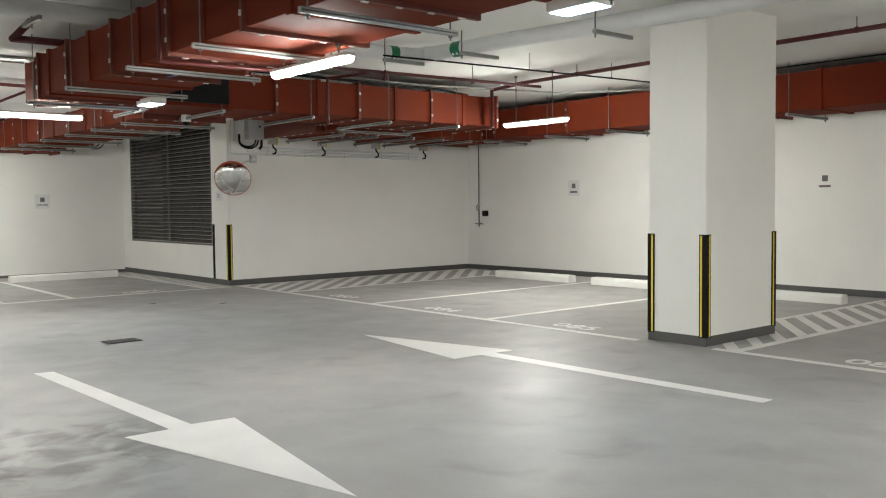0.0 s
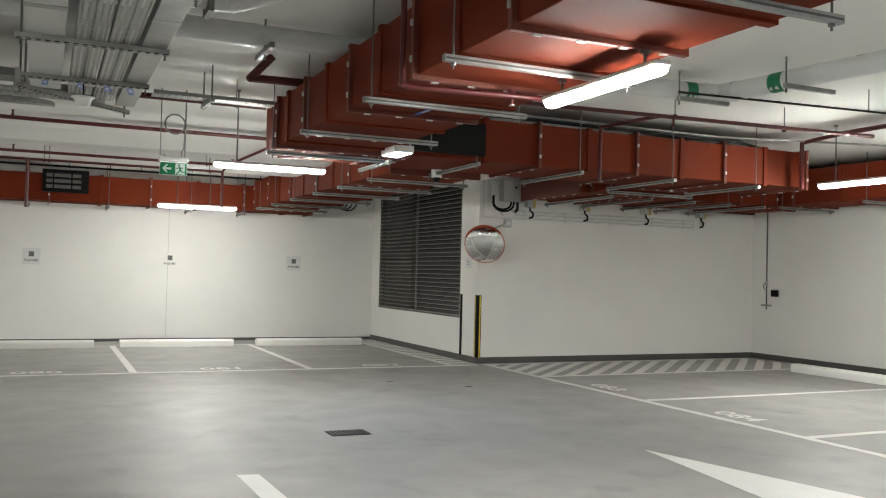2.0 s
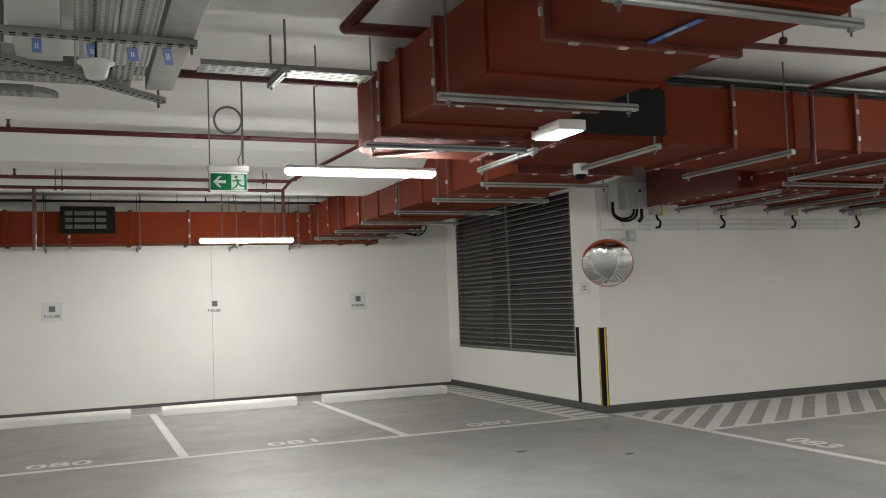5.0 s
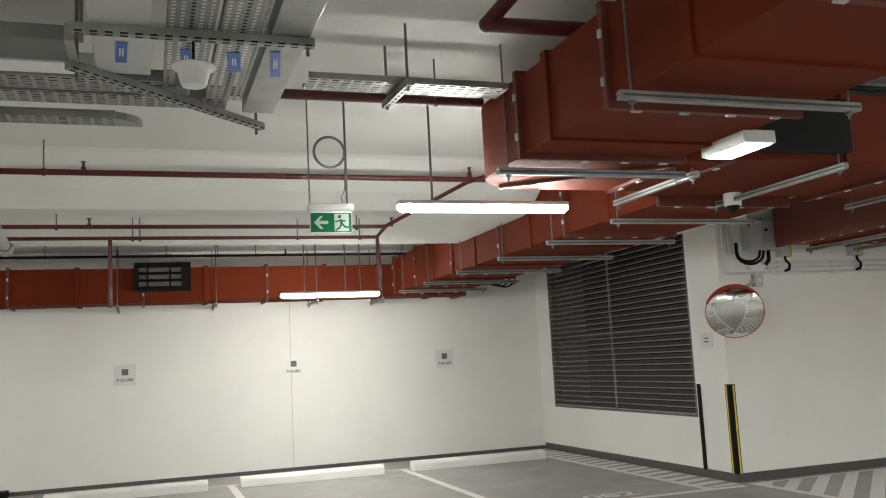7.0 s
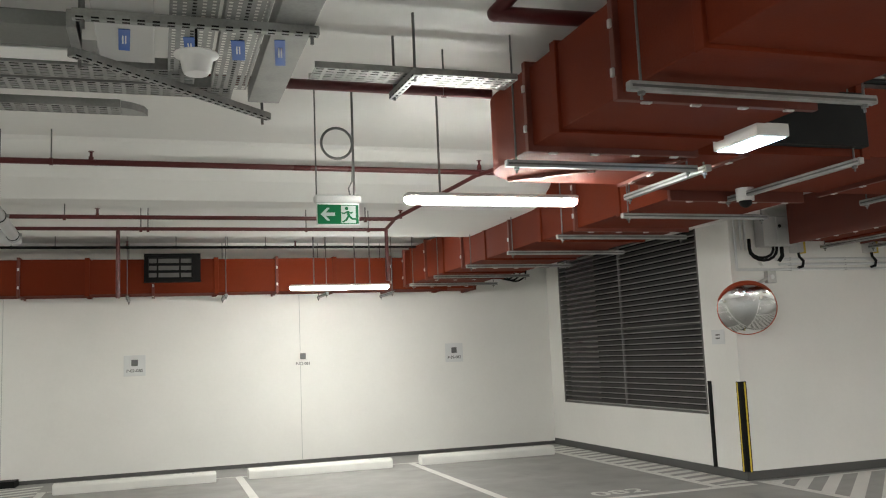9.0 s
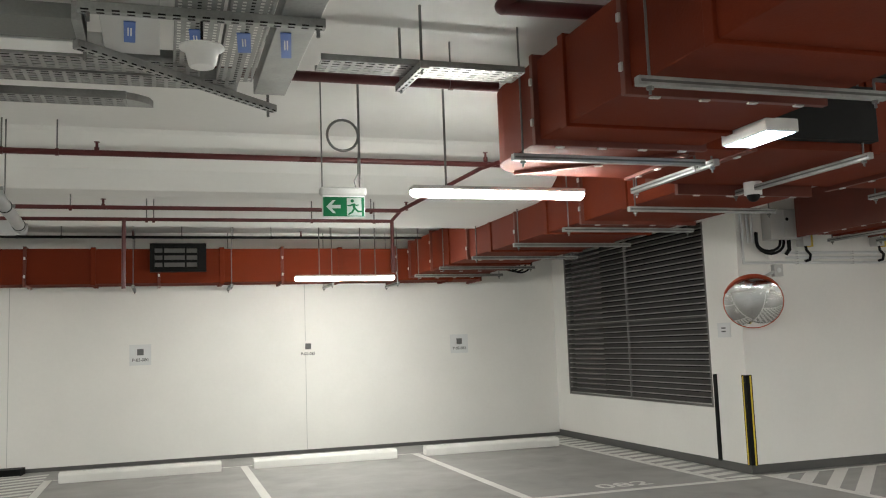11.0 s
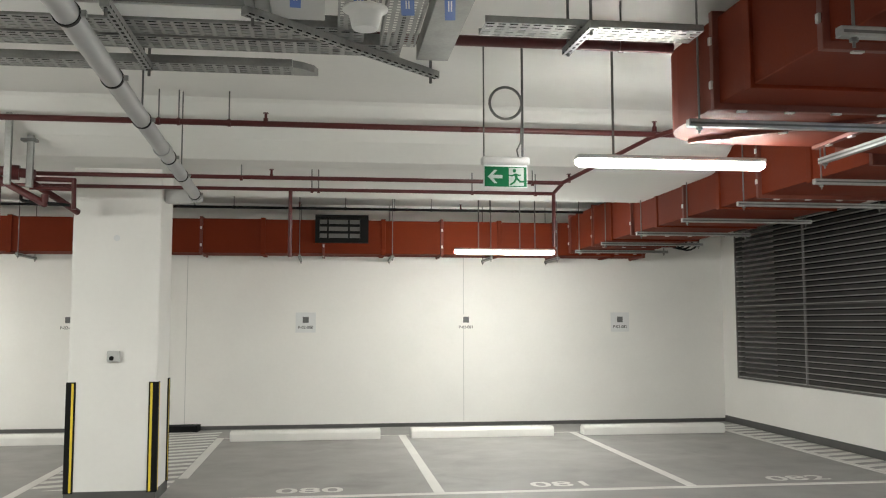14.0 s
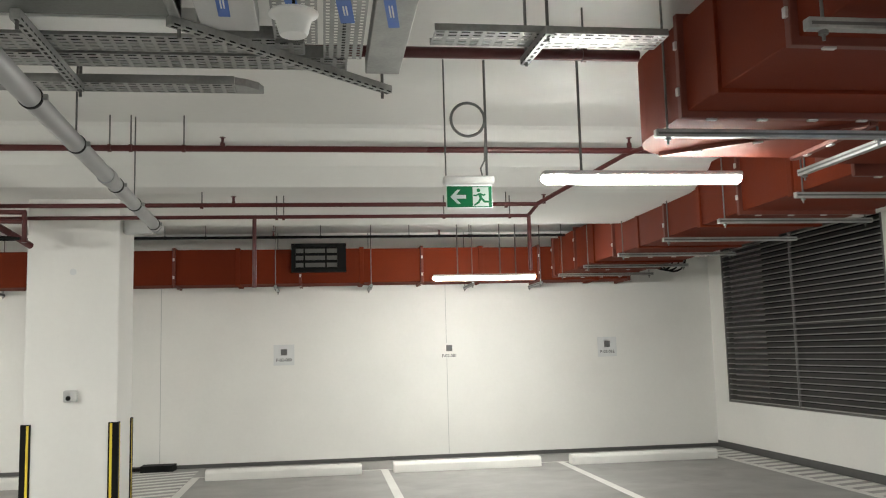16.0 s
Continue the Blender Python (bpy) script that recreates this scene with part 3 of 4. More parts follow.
for x in (1.12, 1.42):
    part("bar", box(x - 0.012, 19.455, 2.765, x + 0.012, 19.468, 3.055), M_BLACK, gr)

# ---- red sprinkler pipes ----


def pipe_run(label, pts, r, rods=(), heads=(), top=CEIL, material=None, category="pipe"):
    t = thing("sprinkler_pipe" if material is None else "service_pipe", label, category, "ceiling pipes")
    part("pipe", tube(pts, r, 14), material or M_REDPIPE, t, smooth=True)
    for x, y, z in rods:
        part("hanger_rod", cyl((x, y, z + r * 0.5), (x, y, top), 0.0055, 8), M_ROD, t)
        part("hanger_ring", cyl((x - 0.012, y, z), (x + 0.012, y, z), r * 1.25, 12), material or M_REDPIPE, t)
    for x, y, z in heads:
        h = cyl((x, y, z), (x, y, z + r + 0.02), r * 0.8, 10)
        bm_cyl(h, (x, y, z + r + 0.02), (x, y, z + r + 0.06), 0.011, 8)
        bm_cyl(h, (x, y, z + r + 0.058), (x, y, z + r + 0.063), 0.022, 10)
        part("sprinkler_head", h, M_REDPIPE, t, "upright sprinkler head")
    return t


RP = "dark red enamelled sprinkler pipe hung under a white ceiling"
pipe_run(RP, [(-8.8, 13.70, 3.11), (4.75, 13.70, 3.11)], 0.024, [(x, 13.70, 3.11) for x in (-6, -3.2, -1.7, -0.17, -0.02, 0.36)], [(0.64, 13.70, 3.11), (3.8, 13.70, 3.13), (-4.4, 13.7, 3.11)])
pipe_run(RP, [(-8.8, 14.62, 2.83), (3.26, 14.62, 2.84), (3.78, 13.74, 3.09), (4.05, 13.25, 3.13)], 0.019, [(x, 14.62, 2.83) for x in (-5, -2.1, 0.37, 2.98)], [(0.63, 14.62, 2.83), (3.32, 14.60, 2.84)], 2.95)
pipe_run(RP, [(-8.8, 14.8, 2.755), (3.22, 14.8, 2.765), (3.26, 14.64, 2.83)], 0.017, [(-4, 14.8, 2.755), (0.98, 14.8, 2.755), (1.04, 14.8, 2.755), (2.45, 14.8, 2.76), (3.05, 14.8, 2.76)], [], 2.95)
pipe_run(RP, [(0.79, 14.8, 2.755), (0.79, 14.8, 2.15)], 0.018)
pipe_run(RP, [(3.225, 14.8, 2.765), (3.225, 14.8, 2.27)], 0.018)
pipe_run("thin blackish service pipe hung under a white ceiling", [(-8.8, 18.5, 3.075), (4.6, 18.5, 3.075)], 0.018, [(x, 18.5, 3.075) for x in (-3, -0.6, -0.1, 0.75, 1.35, 2.0, 2.5, 3.3)], [(0.75, 18.5, 3.075), (2.9, 18.5, 3.075)], material=M_BLACK)
pipe_run(RP, [(-8.8, 11.55, 3.10), (3.05, 11.46, 3.10)], 0.03, [(-2.2, 11.5, 3.10), (2.75, 11.46, 3.10)])
pipe_run(RP, [(3.4, 10.36, 3.16), (2.66, 10.38, 3.15), (2.84, 10.3, 3.355)], 0.038)
pipe_run(RP, [(2.98, 7.46, 3.34), (2.98, 7.46, 2.585), (3.02, 7.455, 2.575), (3.96, 7.36, 2.575), (4.02, 7.35, 2.60)], 0.019)
ph = thing("pendant_sprinkler", "red pendant sprinkler head on a pipe under a red duct", "sprinkler")
part("body", bm_cyl(cyl((3.70, 7.385, 2.52), (3.70, 7.385, 2.60), 0.012, 10), (3.70, 7.385, 2.585), (3.70, 7.385, 2.615), 0.026, 12), M_REDPIPE, ph)
part("deflector", cyl((3.70, 7.385, 2.512), (3.70, 7.385, 2.517), 0.02, 12), M_CLIP, ph)
pipe_run(RP, [(1.75, 8.78, 3.28), (3.2, 7.8, 3.30)], 0.03)
pipe_run(RP, [(4.2, 9.95, 3.10), (9.6, 9.60, 3.12)], 0.022, [(x, 9.75, 3.11) for x in (5.4, 6.9, 8.4)], [(6.9, 9.77, 3.0)])
pipe_run(RP, [(9.72, 10.75, 2.62), (9.72, 10.75, 3.2), (9.62, 10.0, 3.22), (9.55, -4.0, 3.22)], 0.028, [(9.6, 8.9, 3.22), (9.58, 7.0, 3.22), (9.58, 5.0, 3.22)])
pipe_run(RP, [(6.75, 9.78, 3.11), (6.75, 10.86, 3.15), (6.75, 10.87, 2.52)], 0.02)
pipe_run("thin black service pipe under a white ceiling", [(6.2, 8.84, 3.13), (10.9, 8.45, 3.15), (11.0, 5.0, 3.15)], 0.011, [(8.4, 8.66, 3.14), (9.9, 8.53, 3.145)], material=M_BLACK)

# red valve pipes beside the column
vp = thing("valve_pipes", "dark red valve pipes on steel struts beside a column", "pipe")
part("header", tube([(-5.5, 13.7, 2.98), (-1.75, 14.2, 2.89), (-1.60, 14.25, 2.86)], 0.062, 16), M_REDPIPE, vp, smooth=True)
part("header_flange", cyl((-1.68, 14.22, 2.878), (-1.63, 14.24, 2.868), 0.085, 18), M_REDPIPE, vp)
part("coupling", cyl((-1.47, 14.28, 2.79), (-1.37, 14.30, 2.785), 0.062, 18), M_REDPIPE, vp, "ribbed red pipe coupling")
part("link", tube([(-1.62, 14.25, 2.86), (-1.55, 14.28, 2.80), (-1.25, 14.3, 2.775)], 0.04, 14), M_REDPIPE, vp, smooth=True)
part("branch", tube([(-1.60, 14.3, 2.775), (-1.40, 14.3, 2.66), (-1.17, 14.3, 2.535), (-1.165, 14.3, 2.61)], 0.03, 14), M_REDPIPE, vp, smooth=True)
part("branch", tube([(-1.29, 14.32, 2.715), (-1.12, 14.5, 2.60), (-1.02, 14.72, 2.52)], 0.028, 14), M_REDPIPE, vp, smooth=True)
part("branch", tube([(-1.27, 14.34, 2.745), (-0.96, 14.36, 2.742), (-0.955, 14.36, 2.50)], 0.02, 12), M_REDPIPE, vp, smooth=True)
part("branch", tube([(-1.30, 14.33, 2.67), (-0.97, 14.35, 2.665)], 0.018, 12), M_REDPIPE, vp, smooth=True)
part("drop", tube([(-1.53, 14.3, 2.79), (-1.53, 14.3, 2.35)], 0.022, 12), M_REDPIPE, vp, smooth=True)
part("riser", tube([(-1.63, 13.72, 3.11), (-1.63, 13.85, 3.05), (-1.625, 14.22, 2.90)], 0.034, 12), M_REDPIPE, vp, smooth=True)
part("drain_tail", tube([(-1.352, 14.3, 2.64), (-1.352, 14.3, 2.57), (-1.335, 14.3, 2.555), (-0.97, 14.3, 2.525)], 0.013, 10), M_BLACK, vp, "thin black drain tail")
for x, y in ((-1.395, 14.1), (-1.275, 14.25)):
    top = CEIL if y < 14.2 else 3.09
    part("strut", box(x - 0.025, y - 0.02, 2.66, x + 0.025, y + 0.02, top, 0.004), M_GALV, vp, "galvanised steel strut")
    part("foot_plate", box(x - 0.07, y - 0.04, top - 0.055, x + 0.05, y + 0.04, top - 0.03, 0.004), M_GALVD, vp)

# ---- grey drain pipes ----
gp = thing("drain_pipe", "light grey plastic drain pipe with black clamps hung under the ceiling", "pipe")
a, b = Vector((0.60, 1.0, 2.70)), Vector((-0.06, 15.05, 2.70))
part("pipe", cyl(a, b, 0.048, 24), M_DRAIN, gp, smooth=True)
for y in (4.0, 6.5, 8.6, 10.13, 11.0, 11.86, 13.0, 13.75, 14.75):
    p = a + (b - a) * ((y - a.y) / (b.y - a.y))
    c = part("clamp", cyl(p - Vector((0, 0.010, 0)), p + Vector((0, 0.010, 0)), 0.053, 20), M_BLACK, gp, "black rubber lined pipe clamp")
    part("ear", box(p.x + 0.05, p.y - 0.008, p.z - 0.012, p.x + 0.072, p.y + 0.008, p.z + 0.012), M_GALV, c)
    if y in (8.6, 11.86, 13.75):
        part("hanger_rod", cyl((p.x, p.y, p.z + 0.05), (p.x, p.y, CEIL), 0.0055, 8), M_ROD, gp)
for y in (12.72, 14.9):
    p = a + (b - a) * ((y - a.y) / (b.y - a.y))
    part("coupling", cyl(p - Vector((0, 0.05, 0)), p + Vector((0, 0.05, 0)), 0.055, 24), M_DRAIN, gp, smooth=True)
part("elbow_box", box(-0.355, 15.02, 2.655, -0.10, 15.13, 2.79, 0.02), M_GREYBOX, gp, "grey outlet elbow against the column")

WP = thing("air_pipe", "large pale grey pipe with green bands under the ceiling", "pipe")
part("pipe", tube([(-8.8, 9.3, 3.235), (5.7, 9.22, 3.235), (6.72, 9.10, 3.222), (6.84, 9.04, 3.22), (6.90, 8.92, 3.22), (7.0, 8.0, 3.22), (7.40, 5.2, 3.22), (7.42, -5.0, 3.22)], 0.088, 20), M_PVC, WP, smooth=True)
for p, q in (((6.49, 9.127, 3.224), (6.60, 9.114, 3.224)), ((6.95, 8.46, 3.22), (6.965, 8.32, 3.22)), ((0.55, 9.247, 3.235), (0.65, 9.246, 3.235))):
    band = part("pipe_label", cyl(p, q, 0.0895, 24), M_GREEN, WP, "green flow label with white arrows", True)
    d = (Vector(q) - Vector(p))
    side = Vector((0, -0.0625, -0.0625)) if abs(d.x) > abs(d.y) else Vector((-0.0625, 0, -0.0625))
    for k in (-0.22, 0.22):
        c = (Vector(p) + Vector(q)) / 2 + d * k + side
        part("arrow_bar", box(c.x - 0.012, c.y - 0.012, c.z - 0.012, c.x + 0.012, c.y + 0.012, c.z + 0.012), M_PANEL, band)
for p, q in (((6.70, 9.103, 3.222), (6.74, 9.09, 3.222)), ((6.893, 8.94, 3.22), (6.90, 8.88, 3.22))):
    part("socket", cyl(p, q, 0.096, 20), M_PVC, WP, "pipe socket collar", True)
for x0, y0, x1, y1 in ((6.3, 8.95, 6.9, 9.0), (6.72, 8.05, 7.3, 8.15), (6.95, 6.3, 7.55, 6.45), (2.5, 8.95, 2.62, 9.45)):
    part("bracket", box(x0, (y0 + y1) / 2 - 0.02, 3.09, x1 if x1 - x0 > 0.2 else x0 + 0.04, (y0 + y1) / 2 + 0.02, 3.13, 0.004) if x1 - x0 > 0.2 else box(x0, y0, 3.09, x0 + 0.04, y1, 3.13, 0.004), M_GALV if x0 > 3 else M_ROD, WP, "galvanised steel channel")
    part("hanger_rod", cyl((x0 + 0.02, (y0 + y1) / 2, 3.05), (x0 + 0.02, (y0 + y1) / 2, CEIL), 0.008, 8), M_ROD, WP)
SP = thing("branch_pipe", "grey pipe branch with clamps beside a large pipe", "pipe")
part("pipe", tube([(-8.8, 8.35, 3.19), (2.1, 8.3, 3.19), (2.75, 7.2, 3.2), (2.78, 3.0, 3.2)], 0.075, 18), M_PVC, SP, smooth=True)
part("green_band", cyl((0.6, 8.307, 3.19), (0.85, 8.306, 3.19), 0.083, 18), M_GREEN, SP, "green vinyl flow marking band", True)
for x in (-1.0, 1.95):
    part("clamp", box(x - 0.02, 8.2, 3.08, x + 0.02, 8.42, CEIL - 0.001, 0.004), M_GALVD, SP)

# ---- cable trays ----


def plate_holes(x0, y0, x1, y1, z, px, py, hx, hy):
    """A thin perforated sheet: every cell is a frame round a hole."""
    nx, ny = max(1, int((x1 - x0) / px)), max(1, int((y1 - y0) / py))
    sx, sy = (x1 - x0) / nx, (y1 - y0) / ny
    vs, fs = [], []
    for i in range(nx):
        for j in range(ny):
            a0, b0 = x0 + i * sx, y0 + j * sy
            cx, cy = a0 + sx / 2, b0 + sy / 2
            k = len(vs)
            vs += [(a0, b0, z), (a0 + sx, b0, z), (a0 + sx, b0 + sy, z), (a0, b0 + sy, z), (cx - hx, cy - hy, z), (cx + hx, cy - hy, z), (cx + hx, cy + hy, z), (cx - hx, cy + hy, z)]
            fs += [(k, k + 1, k + 5, k + 4), (k + 1, k + 2, k + 6, k + 5), (k + 2, k + 3, k + 7, k + 6), (k + 3, k, k + 4, k + 7)]
    me = bpy.data.meshes.new("perforated_sheet")
    me.from_pydata(vs, [], fs)
    bm = bmesh.new()
    bm.from_mesh(me)
    bpy.data.meshes.remove(me)
    return bm


def tray(label, x0, y0, x1, y1, z, along, side=0.06, slot=False):
    t = thing("cable_tray", label, "cable tray", "cable trays")
    hx, hy = (0.02, 0.006) if slot and along == "x" else ((0.006, 0.02) if slot else (0.008, 0.008))
    part("base", plate_holes(x0, y0, x1, y1, z, 0.06 if slot and along == "x" else 0.034, 0.034, hx, hy), M_GALV, t, "perforated galvanised sheet")
    if along == "y":
        for x in (x0, x1 - 0.003):
            part("side", box(x, y0, z + 0.0005, x + 0.003, y1, z + side), M_GALV, t)
    else:
        for y in (y0, y1 - 0.003):
            part("side", box(x0, y, z + 0.0005, x1, y + 0.003, z + side), M_GALV, t)
    part("cable", tube([((x0 + x1) / 2, y0 + 0.02, z + 0.02), ((x0 + x1) / 2, y1 - 0.02, z + 0.02)], 0.014, 8) if along == "y" else tube([(x0 + 0.02, (y0 + y1) / 2, z + 0.02), (x1 - 0.02, (y0 + y1) / 2, z + 0.02)], 0.014, 8), M_BLACK, t)
    return t


def slotted_beam(parent, p, q, z, w=0.042):
    """A slotted channel between two plan points with a row of holes along its edge."""
    p, q = Vector((*p, z)), Vector((*q, z))
    L = (q - p).length
    m = Matrix.Translation(p) @ (q - p).to_track_quat("X", "Z").to_matrix().to_4x4()
    b = box(0, -w / 2, -0.021, L, w / 2, 0.021, 0.003)
    ob = part("channel", b, M_GALV, parent, "slotted galvanised channel")
    ob.matrix_basis = m
    me = as_mesh("slot", bm_box(box(-0.015, -w / 2 - 0.001, -0.0195, 0.015, w / 2 + 0.001, -0.0125), -0.015, -0.007, -0.022, 0.015, 0.007, -0.019), M_BLACK)
    n = int(L / 0.055)
    for i in range(n):
        shared("slot", me, ob, pose((i + 0.5) * L / n, 0, 0))
    return ob


TZ = 2.965
TL = "galvanised perforated cable tray hung under the ceiling"
tray(TL, 1.17, -3.0, 1.36, 11.0, TZ, "y")
tray(TL, 1.385, -3.0, 1.565, 11.2, TZ, "y")
for x0, x1, y1, c in ((0.87, 1.11, 10.86, "dull"), (1.595, 1.765, 11.42, "bright")):
    t = thing("cable_trunking", "smooth galvanised cable trunking with a blue label", "trunking", "cable trays")
    part("body", box(x0, -3.0, TZ, x1, y1, TZ + 0.09, 0.004), M_GALV if c == "bright" else M_GREYBOX, t)
    for y in (2.0, 4.8, 8.2):
        part("coupler", box(x0 - 0.003, y - 0.04, TZ - 0.003, x1 + 0.003, y + 0.04, TZ + 0.093, 0.002), M_GALV, t)
tray(TL, -8.8, 10.95, 1.30, 11.15, TZ, "x", slot=True)
tray(TL, -8.8, 11.19, 1.50, 11.38, TZ, "x", slot=True)
tray(TL, -8.8, 11.60, 0.93, 11.76, TZ - 0.01, "x", side=0.045, slot=True)
nose = thing("tray_end_cap", "tapered galvanised end piece of a cable tray", "tray end")
part("cap", prism([(0.932, 11.60), (0.99, 11.63), (1.05, 11.69), (1.07, 11.76), (0.932, 11.76)], TZ - 0.01, TZ + 0.03), M_GALV, nose)
t = thing("cable_trunking", "wide dull grey sheet metal trunking under the ceiling", "trunking", "cable trays")
part("body", box(-8.8, 10.45, TZ, 0.80, 10.72, 3.03, 0.004), M_GALVD, t)
part("end_flange", box(0.76, 10.442, TZ - 0.006, 0.80, 10.728, 3.04, 0.003), M_GALV, t)
for x in (-0.6, -2.6, -4.6, -6.6):
    part("coupler", box(x - 0.04, 10.444, TZ - 0.005, x + 0.04, 10.726, 3.038, 0.003), M_GALV, t)
t = thing("cable_trunking", "white painted cable trunking with grey joint covers", "trunking", "cable trays")
part("body", box(-8.8, 10.76, TZ + 0.004, 0.86, 10.92, TZ + 0.06, 0.004), M_WHITEP, t)
for x in (-0.4, -2.4, -4.4, -6.4):
    part("joint_cover", box(x - 0.03, 10.756, TZ, x + 0.03, 10.924, TZ + 0.064, 0.002), M_GREYBOX, t)
tray("narrow galvanised cable tray running above a red pipe", 1.9, 11.02, 3.04, 11.22, 3.05, "x", 0.035, True)
sup = thing("tray_support", "slotted galvanised channels carrying cable trays", "bracket")
for y in (4.0, 6.0, 7.5, 8.92, 10.25):
    slotted_beam(sup, (0.80, y), (1.785, y), TZ - 0.022)
    for x in (0.84, 1.755):
        part("threaded_rod", cyl((x, y, TZ - 0.08), (x, y, CEIL), 0.008, 8), M_ROD, sup)
slotted_beam(sup, (0.755, 10.70), (1.73, 11.62), TZ - 0.022)
for x, y in ((0.79, 10.745), (1.69, 11.58)):
    part("threaded_rod", cyl((x, y, TZ - 0.08), (x, y, CEIL), 0.008, 8), M_ROD, sup)
for x in (0.17, -1.6, -3.4):
    slotted_beam(sup, (x, 10.66), (x - 0.01, 11.66), TZ - 0.022)
    for y in (10.69, 11.62):
        part("threaded_rod", cyl((x, y, TZ - 0.08), (x, y, CEIL), 0.008, 8), M_ROD, sup)
slotted_beam(sup, (2.42, 10.9), (2.40, 11.35), 3.02)
for x, y in ((2.42, 10.95), (2.40, 11.3)):
    part("threaded_rod", cyl((x, y, 2.98), (x, y, CEIL), 0.008, 8), M_ROD, sup)
for x, y, rz, hw, hh in ((0.985, 10.56, 92, 0.13, 0.024), (1.262, 10.60, 86, 0.13, 0.024), (1.475, 10.60, 84, 0.13, 0.03), (1.665, 10.60, 82, 0.17, 0.024), (3.58, 8.52, 92, 0.18, 0.02)):
    L = thing("cable_label", "small blue vinyl label with a pale illegible line", "label", "blue labels", pose(x, y, (TZ - 0.003) if x < 3 else 2.644, 0, 0, rz))
    part("sheet", box(-hw, -hh, -0.0015, hw, hh, 0.0015), M_BLUE, L)
    for k in (-0.006, 0.006):
        part("bar", box(-hw * 0.45, k - 0.003, -0.003, hw * 0.3, k + 0.003, -0.001), M_PANEL, L)

# white bell under the trays
be = thing("bell_fitting", "white plastic bell-shaped fitting hung below the cable trays", "sensor", "", pose(1.275, 10.26, 2.728) @ Matrix.Diagonal((0.93, 0.93, 0.82, 1)))
bm = bmesh.new()
prof = [(0.0, 0.0), (0.052, 0.0), (0.058, 0.01), (0.072, 0.075), (0.080, 0.085), (0.098, 0.095), (0.098, 0.103), (0.03, 0.105), (0.0, 0.105)]
rings = [[bm.verts.new((r * math.cos(2 * math.pi * i / 24), r * math.sin(2 * math.pi * i / 24), z)) for i in range(24)] for r, z in prof[1:-1]]
for a_, b_ in zip(rings, rings[1:]):
    for i in range(24):
        bm.faces.new((a_[i], a_[(i + 1) % 24], b_[(i + 1) % 24], b_[i]))
bm.faces.new(rings[0][::-1])
bm.faces.new(rings[-1])
bmesh.ops.recalc_face_normals(bm, faces=bm.faces)
part("shell", bm, M_WHITEP, be, smooth=True)
part("cord", cyl((0, 0, 0.105), (0, 0, 0.27), 0.006, 8), M_BLACK, be)

# ---- exit sign ----
ex = thing("exit_sign", "hanging green exit sign with a white arrow in a grey case", "exit sign", "", pose(2.262, 12.33, 2.42))
part("case", box(-0.158, -0.035, 0.15, 0.158, 0.035, 0.205, 0.016), M_GREYBOX, ex, "grey plastic sign case")
part("plate", box(-0.142, -0.012, 0.004, 0.142, 0.012, 0.151, 0.004), M_PANEL, ex)
part("green_field", box(-0.138, -0.0145, 0.010, 0.138, -0.011, 0.140), M_SIGNG, ex, "lit green sign face")


def front_poly(pts, y0, y1):
    bm = bmesh.new()
    f = [bm.verts.new((x, y0, z)) for x, z in pts]
    k = [bm.verts.new((x, y1, z)) for x, z in pts]
    bm.faces.new(f)
    bm.faces.new(k[::-1])
    for i in range(len(pts)):
        j = (i + 1) % len(pts)
        bm.faces.new((f[i], f[j], k[j], k[i]))
    bmesh.ops.recalc_face_normals(bm, faces=bm.faces)
    return bm


part("arrow", front_poly([(-0.118, 0.075), (-0.075, 0.118), (-0.055, 0.118), (-0.083, 0.086), (-0.022, 0.086), (-0.022, 0.064), (-0.083, 0.064), (-0.055, 0.032), (-0.075, 0.032)], -0.0165, -0.014), M_SIGNW, ex, "white arrow")
part("door_symbol", box(0.020, -0.0165, 0.016, 0.118, -0.014, 0.134), M_SIGNW, ex, "white doorway symbol")
MAN = ([(0.052, 0.094), (0.070, 0.098), (0.080, 0.066), (0.062, 0.062)], [(0.062, 0.066), (0.080, 0.066), (0.096, 0.050), (0.120, 0.050), (0.120, 0.038), (0.090, 0.038)],
       [(0.062, 0.066), (0.074, 0.060), (0.058, 0.034), (0.030, 0.018), (0.024, 0.026), (0.048, 0.042)], [(0.054, 0.094), (0.058, 0.086), (0.040, 0.076), (0.022, 0.080), (0.022, 0.088), (0.038, 0.086)],
       [(0.068, 0.098), (0.070, 0.086), (0.086, 0.078), (0.100, 0.086), (0.096, 0.093), (0.086, 0.088)], [(0.056 + 0.012 * math.cos(q), 0.114 + 0.012 * math.sin(q)) for q in [2 * math.pi * i / 10 for i in range(10)]])
for i, q in enumerate(MAN):
    part("symbol_bar", front_poly(q, -0.0175 - 0.0002 * i, -0.016), M_SIGNG, ex)
for x in (-0.14, 0.115):
    part("rod", cyl((x, 0, 0.205), (x, 0, CEIL - 2.42), 0.008 if x > 0 else 0.005, 8), M_ROD, ex)
bm = bmesh.new()
pts = [(0.005 + 0.105 * math.cos(2 * math.pi * i / 28), 0, 0.56 + 0.105 * math.sin(2 * math.pi * i / 28)) for i in range(28)]
for i in range(28):
    bm_cyl(bm, pts[i], pts[(i + 1) % 28], 0.009, 6)
part("cable_coil", bm, M_GALVD, ex, "coiled grey cable")
part("cable", tube([(0.085, -0.01, 0.205), (0.075, -0.01, 0.25), (0.1, -0.01, 0.30), (0.11, -0.01, 0.5)], 0.005, 8), M_GALVD, ex)

